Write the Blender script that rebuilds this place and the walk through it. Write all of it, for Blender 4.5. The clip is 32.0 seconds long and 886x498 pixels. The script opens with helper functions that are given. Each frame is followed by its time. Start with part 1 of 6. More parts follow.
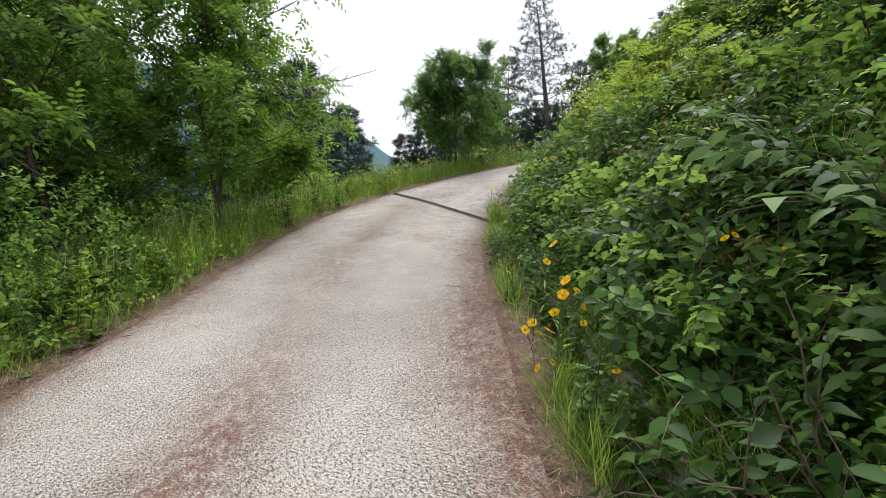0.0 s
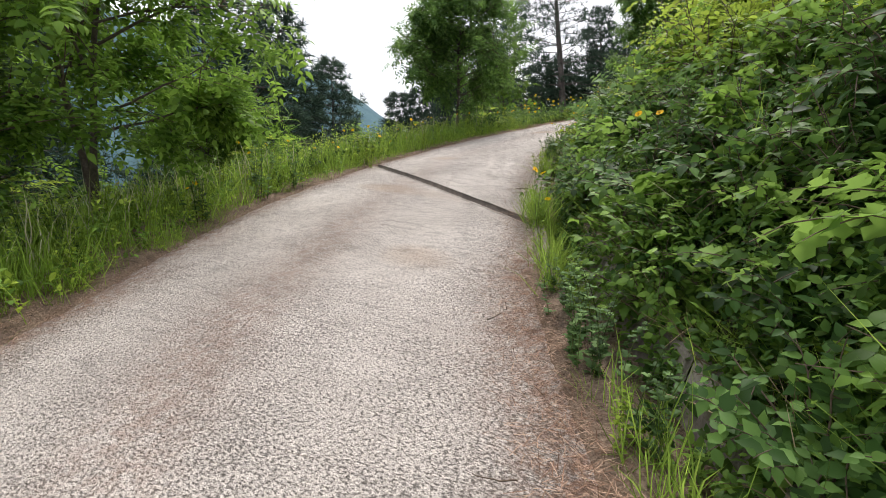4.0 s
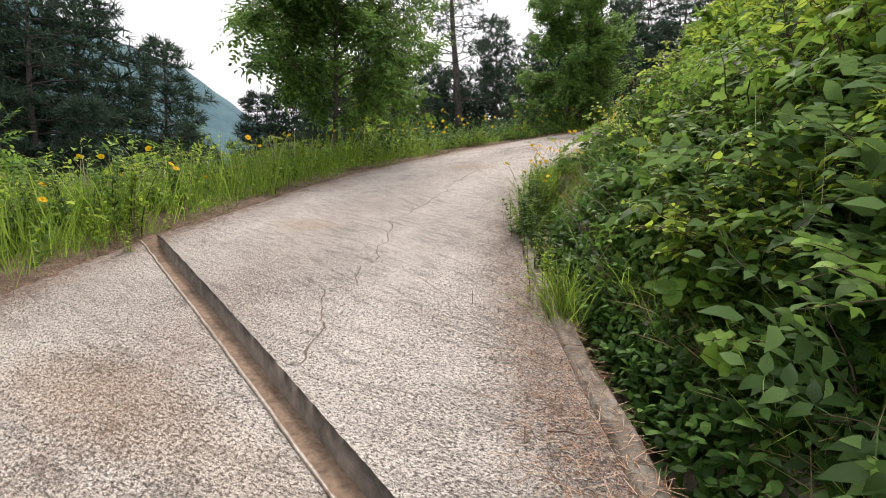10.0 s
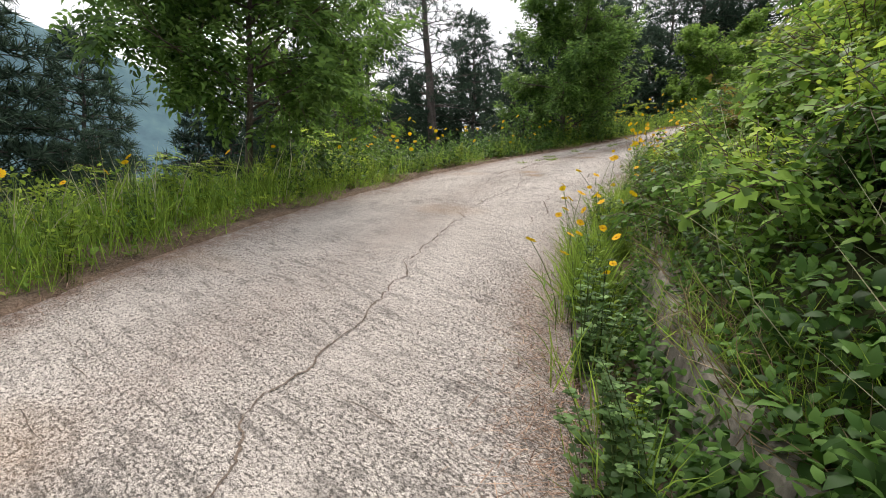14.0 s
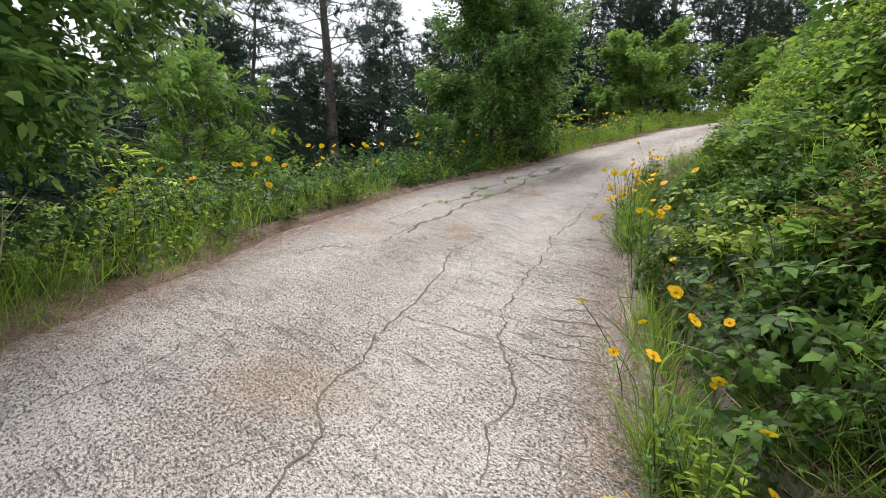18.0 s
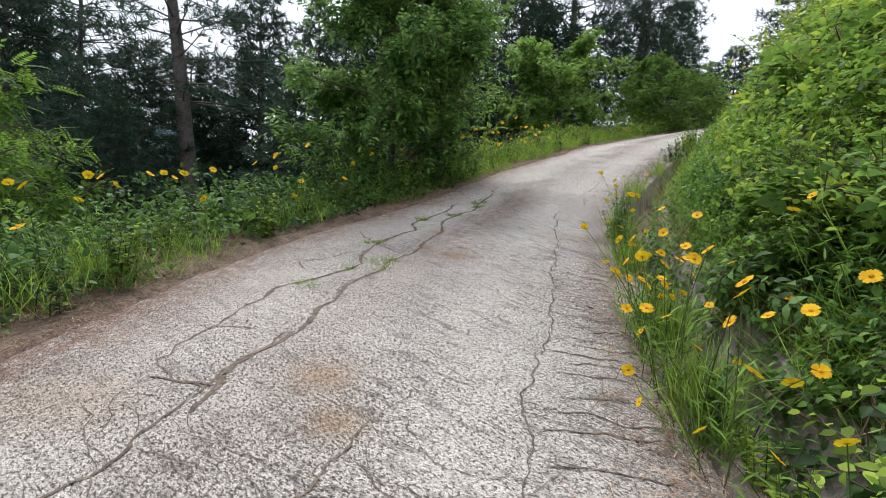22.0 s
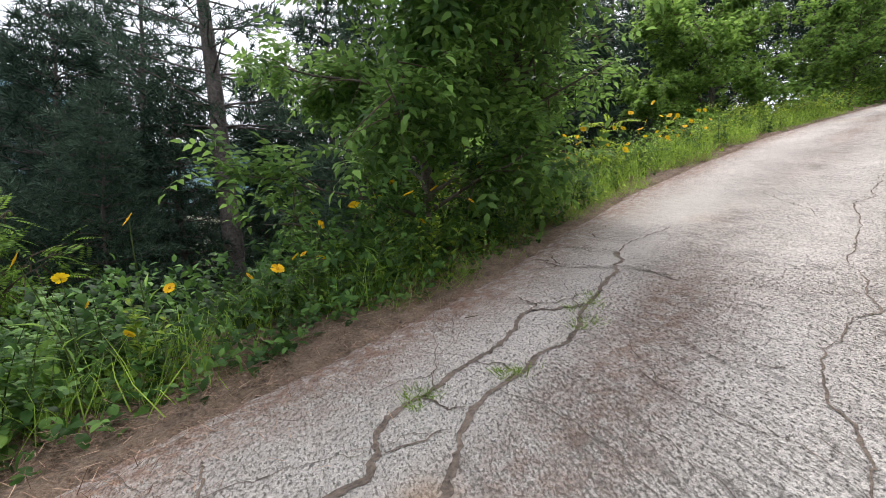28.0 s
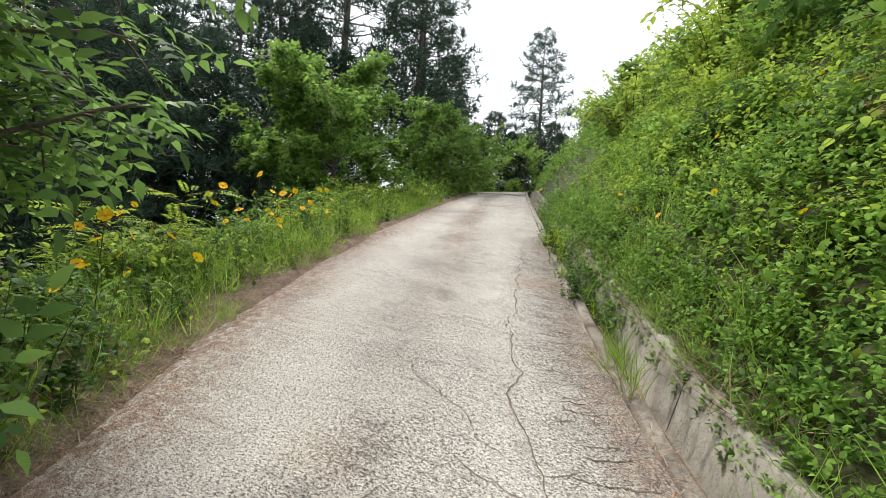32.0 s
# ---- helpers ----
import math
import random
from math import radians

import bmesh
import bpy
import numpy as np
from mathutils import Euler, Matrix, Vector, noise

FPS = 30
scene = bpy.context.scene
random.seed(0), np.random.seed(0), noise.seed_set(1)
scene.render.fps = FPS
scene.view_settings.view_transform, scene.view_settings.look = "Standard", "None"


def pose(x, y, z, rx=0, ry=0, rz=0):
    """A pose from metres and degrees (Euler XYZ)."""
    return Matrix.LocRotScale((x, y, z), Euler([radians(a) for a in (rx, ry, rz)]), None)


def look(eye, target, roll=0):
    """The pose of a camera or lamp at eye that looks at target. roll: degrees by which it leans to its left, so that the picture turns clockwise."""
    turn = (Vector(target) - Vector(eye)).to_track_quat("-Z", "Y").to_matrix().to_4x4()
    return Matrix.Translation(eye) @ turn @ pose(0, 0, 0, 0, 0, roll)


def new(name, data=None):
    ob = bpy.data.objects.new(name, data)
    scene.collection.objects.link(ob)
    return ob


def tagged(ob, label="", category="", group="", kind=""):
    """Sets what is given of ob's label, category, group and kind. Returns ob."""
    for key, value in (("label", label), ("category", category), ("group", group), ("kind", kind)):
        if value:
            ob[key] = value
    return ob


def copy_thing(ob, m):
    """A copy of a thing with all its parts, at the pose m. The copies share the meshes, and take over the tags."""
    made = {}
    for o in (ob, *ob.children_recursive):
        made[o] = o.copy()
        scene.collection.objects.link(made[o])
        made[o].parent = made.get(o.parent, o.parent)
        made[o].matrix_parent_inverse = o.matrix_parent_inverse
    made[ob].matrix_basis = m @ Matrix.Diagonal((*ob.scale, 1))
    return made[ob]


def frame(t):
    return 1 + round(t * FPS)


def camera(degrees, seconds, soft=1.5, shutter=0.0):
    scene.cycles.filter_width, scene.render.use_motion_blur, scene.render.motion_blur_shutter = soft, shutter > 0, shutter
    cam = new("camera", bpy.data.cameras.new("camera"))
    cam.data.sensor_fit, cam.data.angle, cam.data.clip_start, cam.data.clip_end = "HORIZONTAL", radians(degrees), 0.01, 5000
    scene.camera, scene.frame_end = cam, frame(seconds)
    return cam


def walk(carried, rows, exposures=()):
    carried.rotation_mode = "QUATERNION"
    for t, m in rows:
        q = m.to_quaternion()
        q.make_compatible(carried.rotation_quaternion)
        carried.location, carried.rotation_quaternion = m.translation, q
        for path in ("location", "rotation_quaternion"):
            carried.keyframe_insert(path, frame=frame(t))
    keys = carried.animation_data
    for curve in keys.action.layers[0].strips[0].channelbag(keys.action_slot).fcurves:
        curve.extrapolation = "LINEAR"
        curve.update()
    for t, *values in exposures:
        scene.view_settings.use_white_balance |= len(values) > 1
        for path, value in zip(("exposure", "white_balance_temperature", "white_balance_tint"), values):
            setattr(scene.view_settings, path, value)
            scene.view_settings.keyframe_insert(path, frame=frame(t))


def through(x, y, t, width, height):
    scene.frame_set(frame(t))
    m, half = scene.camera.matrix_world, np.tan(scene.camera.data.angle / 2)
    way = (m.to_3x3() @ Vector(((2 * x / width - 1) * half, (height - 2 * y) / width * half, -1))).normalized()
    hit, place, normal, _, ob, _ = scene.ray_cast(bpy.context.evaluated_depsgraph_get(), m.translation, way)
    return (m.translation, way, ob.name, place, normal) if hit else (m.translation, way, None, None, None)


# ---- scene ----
cam = camera(87.0, 32.0, soft=0.7)
PATH = [
    (0, (0.008, 0.677, 1.872), (-0.007, 2.673, 1.747), -0.56),
    (0.5, (-0.076, 1.124, 1.867), (-0.125, 3.117, 1.706), -0.63),
    (1, (-0.127, 1.522, 1.947), (-0.237, 3.511, 1.767), -0.92),
    (1.5, (-0.127, 2.011, 2.051), (-0.266, 3.996, 1.843), -0.97),
    (2, (-0.180, 2.422, 2.074), (-0.351, 4.402, 1.844), -0.95),
    (2.5, (-0.201, 2.792, 2.195), (-0.402, 4.767, 1.952), -1.64),
    (4.5, (-0.032, 4.568, 2.273), (0.113, 6.542, 1.992), 0.49),
    (5, (0.070, 5.035, 2.438), (0.373, 6.992, 2.155), 1.16),
    (5.5, (0.091, 5.494, 2.505), (0.489, 7.434, 2.220), 1.42),
    (6, (0.145, 5.887, 2.523), (0.548, 7.829, 2.262), 1.55),
    (6.5, (0.078, 6.372, 2.684), (0.464, 8.318, 2.435), 1.44),
    (7, (-0.100, 6.782, 2.764), (0.264, 8.733, 2.513), 1.25),
    (7.5, (-0.197, 7.116, 2.788), (0.164, 9.069, 2.549), 1.40),
    (8, (-0.211, 7.567, 2.864), (0.185, 9.513, 2.627), 1.37),
    (8.5, (-0.185, 7.964, 2.909), (0.282, 9.895, 2.674), 1.54),
    (9, (-0.126, 8.336, 3.010), (0.369, 10.262, 2.794), 1.31),
    (9.5, (-0.016, 8.701, 3.053), (0.485, 10.623, 2.824), 1.42),
    (10, (0.024, 9.101, 3.123), (0.542, 11.020, 2.894), 1.44),
    (10.5, (0.075, 9.518, 3.224), (0.605, 11.433, 2.996), 1.23),
    (11, (0.232, 9.897, 3.249), (0.765, 11.809, 3.006), 1.48),
    (11.5, (0.327, 10.202, 3.341), (0.872, 12.110, 3.091), 1.51),
    (12, (0.360, 10.616, 3.415), (0.910, 12.522, 3.156), 1.17),
    (12.5, (0.505, 10.971, 3.440), (1.085, 12.870, 3.198), 1.52),
    (13, (0.742, 11.365, 3.588), (1.339, 13.260, 3.358), 1.53),
    (13.5, (0.858, 11.760, 3.608), (1.480, 13.648, 3.392), 1.67),
    (14, (0.961, 12.127, 3.726), (1.583, 14.017, 3.528), 1.66),
    (14.5, (1.121, 12.517, 3.858), (1.756, 14.401, 3.642), 2.07),
    (16.5, (1.743, 14.002, 4.381), (2.578, 15.803, 4.141), 2.38),
    (17, (1.900, 14.382, 4.486), (2.798, 16.154, 4.249), 2.68),
    (17.5, (2.020, 14.636, 4.515), (2.954, 16.391, 4.296), 2.93),
    (18, (2.275, 15.000, 4.623), (3.234, 16.742, 4.410), 2.74),
    (18.5, (2.337, 15.328, 4.646), (3.322, 17.056, 4.438), 2.83),
    (19, (2.437, 15.702, 4.794), (3.438, 17.423, 4.598), 2.24),
    (19.5, (2.641, 16.012, 4.778), (3.676, 17.712, 4.583), 2.55),
    (20, (2.853, 16.320, 4.898), (3.901, 18.012, 4.705), 2.50),
    (20.5, (3.095, 16.691, 4.931), (4.184, 18.359, 4.743), 2.26),
    (21, (3.351, 16.897, 5.003), (4.497, 18.528, 4.834), 2.15),
    (21.5, (3.686, 17.147, 5.152), (4.895, 18.732, 4.995), 2.09),
    (22, (3.916, 17.384, 5.176), (5.206, 18.904, 5.016), 2.20),
    (22.5, (4.151, 17.629, 5.312), (5.494, 19.103, 5.153), 2.26),
    (23, (4.530, 17.890, 5.343), (5.934, 19.305, 5.184), 2.77),
    (23.5, (4.778, 18.156, 5.411), (6.227, 19.528, 5.272), 2.59),
    (24, (4.969, 18.462, 5.598), (6.438, 19.815, 5.488), 2.60),
    (24.5, (5.231, 18.670, 5.570), (6.665, 20.061, 5.472), 2.57),
    (25, (5.476, 18.876, 5.710), (6.715, 20.442, 5.615), 1.84),
    (25.5, (5.630, 19.051, 5.702), (6.626, 20.781, 5.581), 0.96),
    (27.5, (6.472, 19.923, 5.802), (7.179, 21.787, 5.641), -1.28),
    (28, (6.745, 20.133, 5.937), (7.610, 21.929, 5.777), -0.68),
    (28.5, (7.007, 20.366, 6.103), (8.016, 22.085, 5.941), -0.31),
    (29, (7.259, 20.667, 6.141), (8.420, 22.287, 5.968), 0.29),
    (29.5, (7.499, 20.851, 6.264), (8.770, 22.384, 6.088), 0.61),
    (30, (7.886, 20.984, 6.357), (9.253, 22.434, 6.189), 0.95),
    (30.5, (8.111, 21.154, 6.385), (9.577, 22.505, 6.230), 1.42),
    (31, (8.407, 21.443, 6.567), (10.007, 22.635, 6.436), 2.12),
    (31.5, (8.726, 21.602, 6.612), (10.460, 22.595, 6.523), 2.84),
    (32, (9.114, 21.816, 6.873), (10.983, 22.528, 6.912), 3.61),
]
EXPOSURES = [(0, -0.08, 6200, 10), (3, 0.0, 6250, 11), (7, 0.15, 6600, 14), (13, 0.0, 6550, 12), (17, 0.1, 6300, 11), (21, -0.04, 5980, 10), (25, 0.18, 5900, 11), (28, 0.32, 6100, 13), (30, 0.3, 6200, 13), (32, 0.28, 6300, 6)]
walk(cam, [(t, look(eye, target, roll)) for t, eye, target, roll in PATH], EXPOSURES)

# ---- plan ----
SUN_AZ_DEG, SUN_EL_DEG, SUN_POWER, SUN_SOFT = 22.0, 58.0, 3.0, 18.0
SKY_STRENGTH, CLOUD = 0.088, 16.5
BANK = 0.85
HILLS = [("hill_near", (-620, 900), (760, 300), 366, "hazy blue-green wooded hill across the valley"),
         ("hill_far", (150, 1500), (800, 300), 255, "pale blue wooded ridge far off")]
TROUGH_ENDS = ((-1.44, 13.95), (0.77, 9.40))
CRACK_LOW = [(15.97, 0.615), (16.11, 0.628), (16.34, 0.632), (16.68, 0.621), (16.94, 0.603), (17.23, 0.632), (17.69, 0.650), (17.85, 0.645), (18.15, 0.652), (18.42, 0.623), (18.88, 0.607), (19.57, 0.636), (20.53, 0.655), (20.88, 0.61)]
CRACK_MIDDLE = [(20.88, 0.610), (21.07, 0.622), (21.33, 0.612), (21.53, 0.618), (21.76, 0.591), (22.03, 0.594), (22.35, 0.602), (22.50, 0.580), (22.71, 0.571), (23.00, 0.575), (23.24, 0.571), (23.62, 0.571), (23.86, 0.581), (24.28, 0.586), (24.73, 0.577), (25.17, 0.563), (25.68, 0.593)]
CRACK_MAIN = [(22.35, 0.805), (22.61, 0.796), (22.77, 0.799), (23.00, 0.817), (23.32, 0.803), (23.58, 0.776), (23.90, 0.760), (24.33, 0.763), (24.71, 0.764), (25.16, 0.791), (25.54, 0.797), (25.97, 0.789), (26.62, 0.802), (27.23, 0.818), (28.39, 0.813), (28.85, 0.814), (29.22, 0.810), (29.51, 0.793), (29.99, 0.784), (30.41, 0.749), (30.85, 0.739), (31.26, 0.802), (31.41, 0.818), (31.55, 0.814), (31.73, 0.801), (31.94, 0.783), (32.14, 0.766), (32.49, 0.771), (32.92, 0.765), (33.48, 0.764), (34.09, 0.738), (34.47, 0.787), (34.66, 0.765), (35.28, 0.769), (36.13, 0.780), (37.06, 0.809), (38.97, 0.862)]
CRACK_LEFT = [(25.55, 0.377), (25.73, 0.373), (25.94, 0.376), (26.22, 0.379), (26.43, 0.383), (27.58, 0.404), (27.87, 0.403), (28.09, 0.401), (28.39, 0.418), (28.62, 0.403), (29.05, 0.394), (29.19, 0.381), (29.35, 0.337), (29.50, 0.323), (29.72, 0.326), (30.00, 0.339), (30.30, 0.359), (30.59, 0.353), (30.97, 0.334), (31.49, 0.304), (31.65, 0.297), (31.75, 0.305), (32.00, 0.271), (32.07, 0.255)]
CRACK_LEFT_B = [(26.77, 0.249), (26.97, 0.268), (27.31, 0.304), (27.51, 0.327), (27.65, 0.328), (27.87, 0.301), (28.00, 0.293), (28.18, 0.280), (28.31, 0.279), (28.66, 0.286), (28.97, 0.303), (29.11, 0.282), (29.26, 0.258), (29.43, 0.243), (29.68, 0.237), (29.84, 0.248), (30.10, 0.242), (30.56, 0.222), (30.71, 0.270), (30.85, 0.324)]
CRACK_LOWER = [[(17.64, 0.652), (17.54, 0.699), (17.45, 0.748), (17.31, 0.792), (17.18, 0.835), (17.08, 0.856)],
    [(17.19, 0.686), (17.11, 0.724), (16.95, 0.765)],
    [(21.07, 0.321), (20.90, 0.405), (20.73, 0.501)],
    [(23.68, 0.587), (23.65, 0.678), (23.59, 0.756), (23.46, 0.821), (23.28, 0.871)],
    [(23.10, 0.327), (22.95, 0.277), (22.72, 0.275), (22.54, 0.260), (22.34, 0.230), (22.17, 0.204)],
    [(23.12, 0.335), (23.20, 0.407), (23.20, 0.473), (23.05, 0.568)],
    [(25.54, 0.602), (25.31, 0.658), (25.17, 0.731), (25.15, 0.797)],
    [(23.68, 0.576), (23.64, 0.638), (23.62, 0.695), (23.56, 0.744), (23.49, 0.782)],
    [(23.21, 0.293), (23.33, 0.295), (23.56, 0.293), (23.82, 0.294)],
    [(24.56, 0.159), (24.73, 0.194), (24.88, 0.235), (24.91, 0.298), (25.03, 0.327), (25.27, 0.351), (25.57, 0.363), (25.89, 0.370), (26.41, 0.385)],
    [(25.42, 0.599), (25.27, 0.647), (25.22, 0.704), (25.15, 0.780)],
    [(25.55, 0.806), (25.59, 0.863)],
    [(25.67, 0.597), (25.50, 0.697), (25.47, 0.789)],
    [(25.77, 0.260), (25.79, 0.363), (25.85, 0.377)],
    [(24.86, 0.237), (24.82, 0.343), (24.61, 0.347), (24.49, 0.336)]]
CRACK_SLABS = [[(25.89, 0.246), (25.80, 0.299), (25.76, 0.350), (25.76, 0.366)],
    [(25.90, 0.238), (26.05, 0.242), (26.31, 0.254), (26.36, 0.331)],
    [(26.80, 0.258), (26.57, 0.255), (26.31, 0.247)],
    [(27.72, 0.659), (27.32, 0.744), (27.24, 0.808)],
    [(26.43, 0.611), (26.33, 0.667), (26.24, 0.702)],
    [(25.67, 0.590), (25.76, 0.600), (25.96, 0.637), (25.96, 0.684)],
    [(28.36, 0.631), (28.43, 0.718), (28.77, 0.809)],
    [(28.31, 0.279), (28.17, 0.367), (28.09, 0.401)],
    [(27.55, 0.183), (27.73, 0.226), (27.93, 0.252), (28.02, 0.290)],
    [(28.64, 0.103), (28.48, 0.211), (28.33, 0.273)],
    [(27.54, 0.176), (27.45, 0.231), (27.41, 0.272), (27.41, 0.315)],
    [(28.43, 0.700), (28.54, 0.730), (28.61, 0.769), (28.66, 0.806)],
    [(29.87, 0.795), (30.03, 0.872), (30.09, 0.940)],
    [(28.31, 0.573), (28.32, 0.620)],
    [(30.59, 0.491), (30.57, 0.591), (30.62, 0.706)],
    [(32.35, 0.458), (32.46, 0.590), (32.56, 0.731)]]
CRACK_UPPER = [[(32.07, 0.255), (32.33, 0.255), (32.69, 0.277), (32.97, 0.316)],
    [(32.15, 0.031), (32.08, 0.106), (32.03, 0.193), (32.07, 0.255)],
    [(31.67, 0.088), (31.51, 0.189), (31.56, 0.254), (31.64, 0.300), (31.62, 0.376), (31.56, 0.453)],
    [(29.08, 0.289), (29.20, 0.315), (29.34, 0.333)],
    [(29.43, 0.243), (29.45, 0.301), (29.51, 0.318)],
    [(29.84, 0.248), (29.91, 0.296), (29.88, 0.332)],
    [(31.46, 0.336), (31.58, 0.457), (31.52, 0.611), (31.59, 0.717), (31.65, 0.805)],
    [(30.23, 0.503), (30.12, 0.579), (30.09, 0.638), (30.08, 0.688), (30.11, 0.722), (30.01, 0.747)],
    [(32.37, 0.250), (32.47, 0.195), (32.62, 0.112)],
    [(32.00, 0.271), (32.14, 0.200), (32.12, 0.078), (32.14, 0.000)],
    [(31.39, 0.081), (31.59, 0.150), (31.61, 0.232), (31.67, 0.317), (31.60, 0.399), (31.51, 0.458)],
    [(30.71, 0.194), (30.81, 0.249), (30.96, 0.292), (31.09, 0.313)],
    [(30.81, 0.147), (30.73, 0.209), (30.58, 0.222)],
    [(31.62, 0.145), (31.82, 0.085), (31.91, 0.003)],
    [(31.50, 0.643), (31.58, 0.698), (31.57, 0.743), (31.70, 0.800)],
    [(31.99, 0.604), (31.99, 0.671), (32.05, 0.760)],
    [(31.70, 0.800), (31.64, 0.854), (31.62, 0.894), (31.60, 0.955)],
    [(33.44, 0.596), (33.20, 0.679), (32.95, 0.755)],
    [(34.62, 0.472), (34.14, 0.567), (33.75, 0.640), (33.34, 0.714)]]
CRACK_TUFTS = [(27.53, 0.32), (27.7, 0.41), (27.9, 0.405), (28.33, 0.275), (31.0, 0.335), (30.85, 0.34), (30.6, 0.353), (29.9, 0.335), (29.45, 0.245), (27.1, 0.28)]
RUST_SPOTS = [(25.95, 0.50, 0.16), (25.62, 0.555, 0.13), (29.0, 0.39, 0.12), (28.28, 0.55, 0.16), (28.4, 0.43, 0.08)]
LEFT_EDGE = [
    (-3.30, -4.00, -0.24), (-3.30, -2.42, -0.15), (-3.30, -0.82, -0.02), (-3.29, 0.81, 0.16), (-3.27, 2.41, 0.37),
    (-3.25, 4.01, 0.62), (-3.22, 5.64, 0.89), (-3.17, 7.28, 1.20), (-3.08, 9.01, 1.54), (-2.82, 11.04, 1.95),
    (-1.86, 13.73, 2.54), (-1.09, 15.06, 2.85), (-0.06, 16.73, 3.25), (1.08, 18.19, 3.61), (2.37, 19.56, 3.97),
    (3.70, 20.83, 4.32), (5.63, 22.18, 4.76), (7.61, 22.96, 5.16), (8.72, 23.40, 5.40), (10.15, 24.11, 5.73),
    (11.90, 24.86, 6.15), (13.78, 25.42, 6.60), (15.45, 25.76, 7.00), (17.03, 26.07, 7.40), (25.51, 27.82, 9.06),
    (34.01, 29.30, 10.66), (37.97, 30.15, 10.94), (41.81, 29.90, 11.29), (45.14, 28.17, 11.72),
]
RIGHT_EDGE = [
    (0.62, -4.00, -0.05), (0.62, -2.42, 0.04), (0.62, -0.83, 0.18), (0.61, 0.77, 0.35), (0.60, 2.36, 0.57),
    (0.57, 3.96, 0.81), (0.56, 5.55, 1.09), (0.62, 7.14, 1.38), (0.79, 8.73, 1.71), (1.09, 10.29, 2.04),
    (1.47, 11.84, 2.39), (1.96, 13.36, 2.75), (2.72, 14.73, 3.10), (3.76, 15.94, 3.46), (4.88, 17.05, 3.82),
    (6.06, 18.11, 4.18), (7.27, 19.09, 4.54), (8.57, 20.03, 4.90), (9.97, 20.79, 5.26), (11.47, 21.33, 5.63),
    (12.99, 21.82, 6.01), (14.52, 22.26, 6.41), (16.06, 22.68, 6.82), (17.60, 23.10, 7.25), (26.50, 25.21, 9.23),
    (34.89, 26.98, 10.81), (38.85, 27.83, 11.10), (41.75, 27.23, 11.45), (44.15, 25.14, 11.88),
]
PINES_VALLEY = [('d', -11.0, 3.5, 1.1, 33), ('d', -12.0, 17.0, 1.1, 150), ('d', -9.6, 13.4, 0.9, 80), ('d', -15.5, 11.0, 1.3, 220), ('t', -12.5, 36, 1.0, 20), ('s', -8.8, 37.1, 0.9, 50), ('s', -10.2, 41, 1.1, 10), ('t', -15, 33, 0.9, 80), ('s', -5.8, 49, 1.0, 30), ('t', -9.9, 29.8, 1.15, 12), ('s', -5.0, 30.0, 0.95, 0), ('d', -7.5, 28, 0.8, 20), ('s', -7, 33, 1.0, 8), ('d', -8.8, 6.0, 1.0, 10), ('d', -10.8, 10.5, 1.1, 70), ('d', -13.5, 8.0, 1.2, 190), ('d', -13.0, 14, 1.2, 90), ('d', -9.4, 32.5, 1.5, 40), ('d', -7.4, 36.5, 1.25, 90), ('d', -12.5, 30.0, 1.6, 0)]
PINES_TREE = [('t', 4.1, 40.5, 1.0, 10), ('t', 0.0, 42, 0.9, 75), ('n', 0.2, 32.5, 0.8, 44), ('d', -3, 37, 1.0, 10), ('s', -3.2, 32.0, 0.8, 40), ('n', 4.6, 32.2, 0.75, 77), ('n', 2.6, 30.2, 0.7, 12), ('d', -1.5, 36, 1.0, 5), ('t', 4.9, 37.6, 1.2, 20), ('n', 5.0, 29.8, 0.55, 200), ('n', 3.0, 31.6, 0.6, 250), ('n', 3.0, 35.6, 1.2, 150), ('d', 0.6, 40.0, 1.3, 60), ('t', 2.8, 43.0, 1.3, 15)]
PINES_TRUNK = [('n', 10.4, 36.2, 1.2, 0), ('d', 11.2, 38.9, 1.1, 70), ('s', 9.3, 43.5, 0.9, 0), ('d', 16, 41, 1.0, 15), ('n', 8.6, 37.5, 0.9, 33), ('d', 13.5, 35.5, 1.0, 120), ('d', 17.5, 36.0, 0.95, 200), ('t', 14.5, 32.0, 0.9, 81), ('n', 13.2, 31.2, 0.8, 140), ('d', 19.5, 36.5, 1.2, 31), ('n', 6.0, 33.0, 0.8, 300), ('n', 11.6, 29.6, 0.75, 60), ('n', 9.7, 29.9, 0.7, 170), ('d', 8.5, 38.5, 1.1, 0), ('d', 18.5, 38.0, 1.15, 30), ('d', 5.6, 35.5, 0.5, 60), ('d', 8.0, 34.8, 0.5, 210), ('d', 3.6, 33.8, 0.5, 140)]
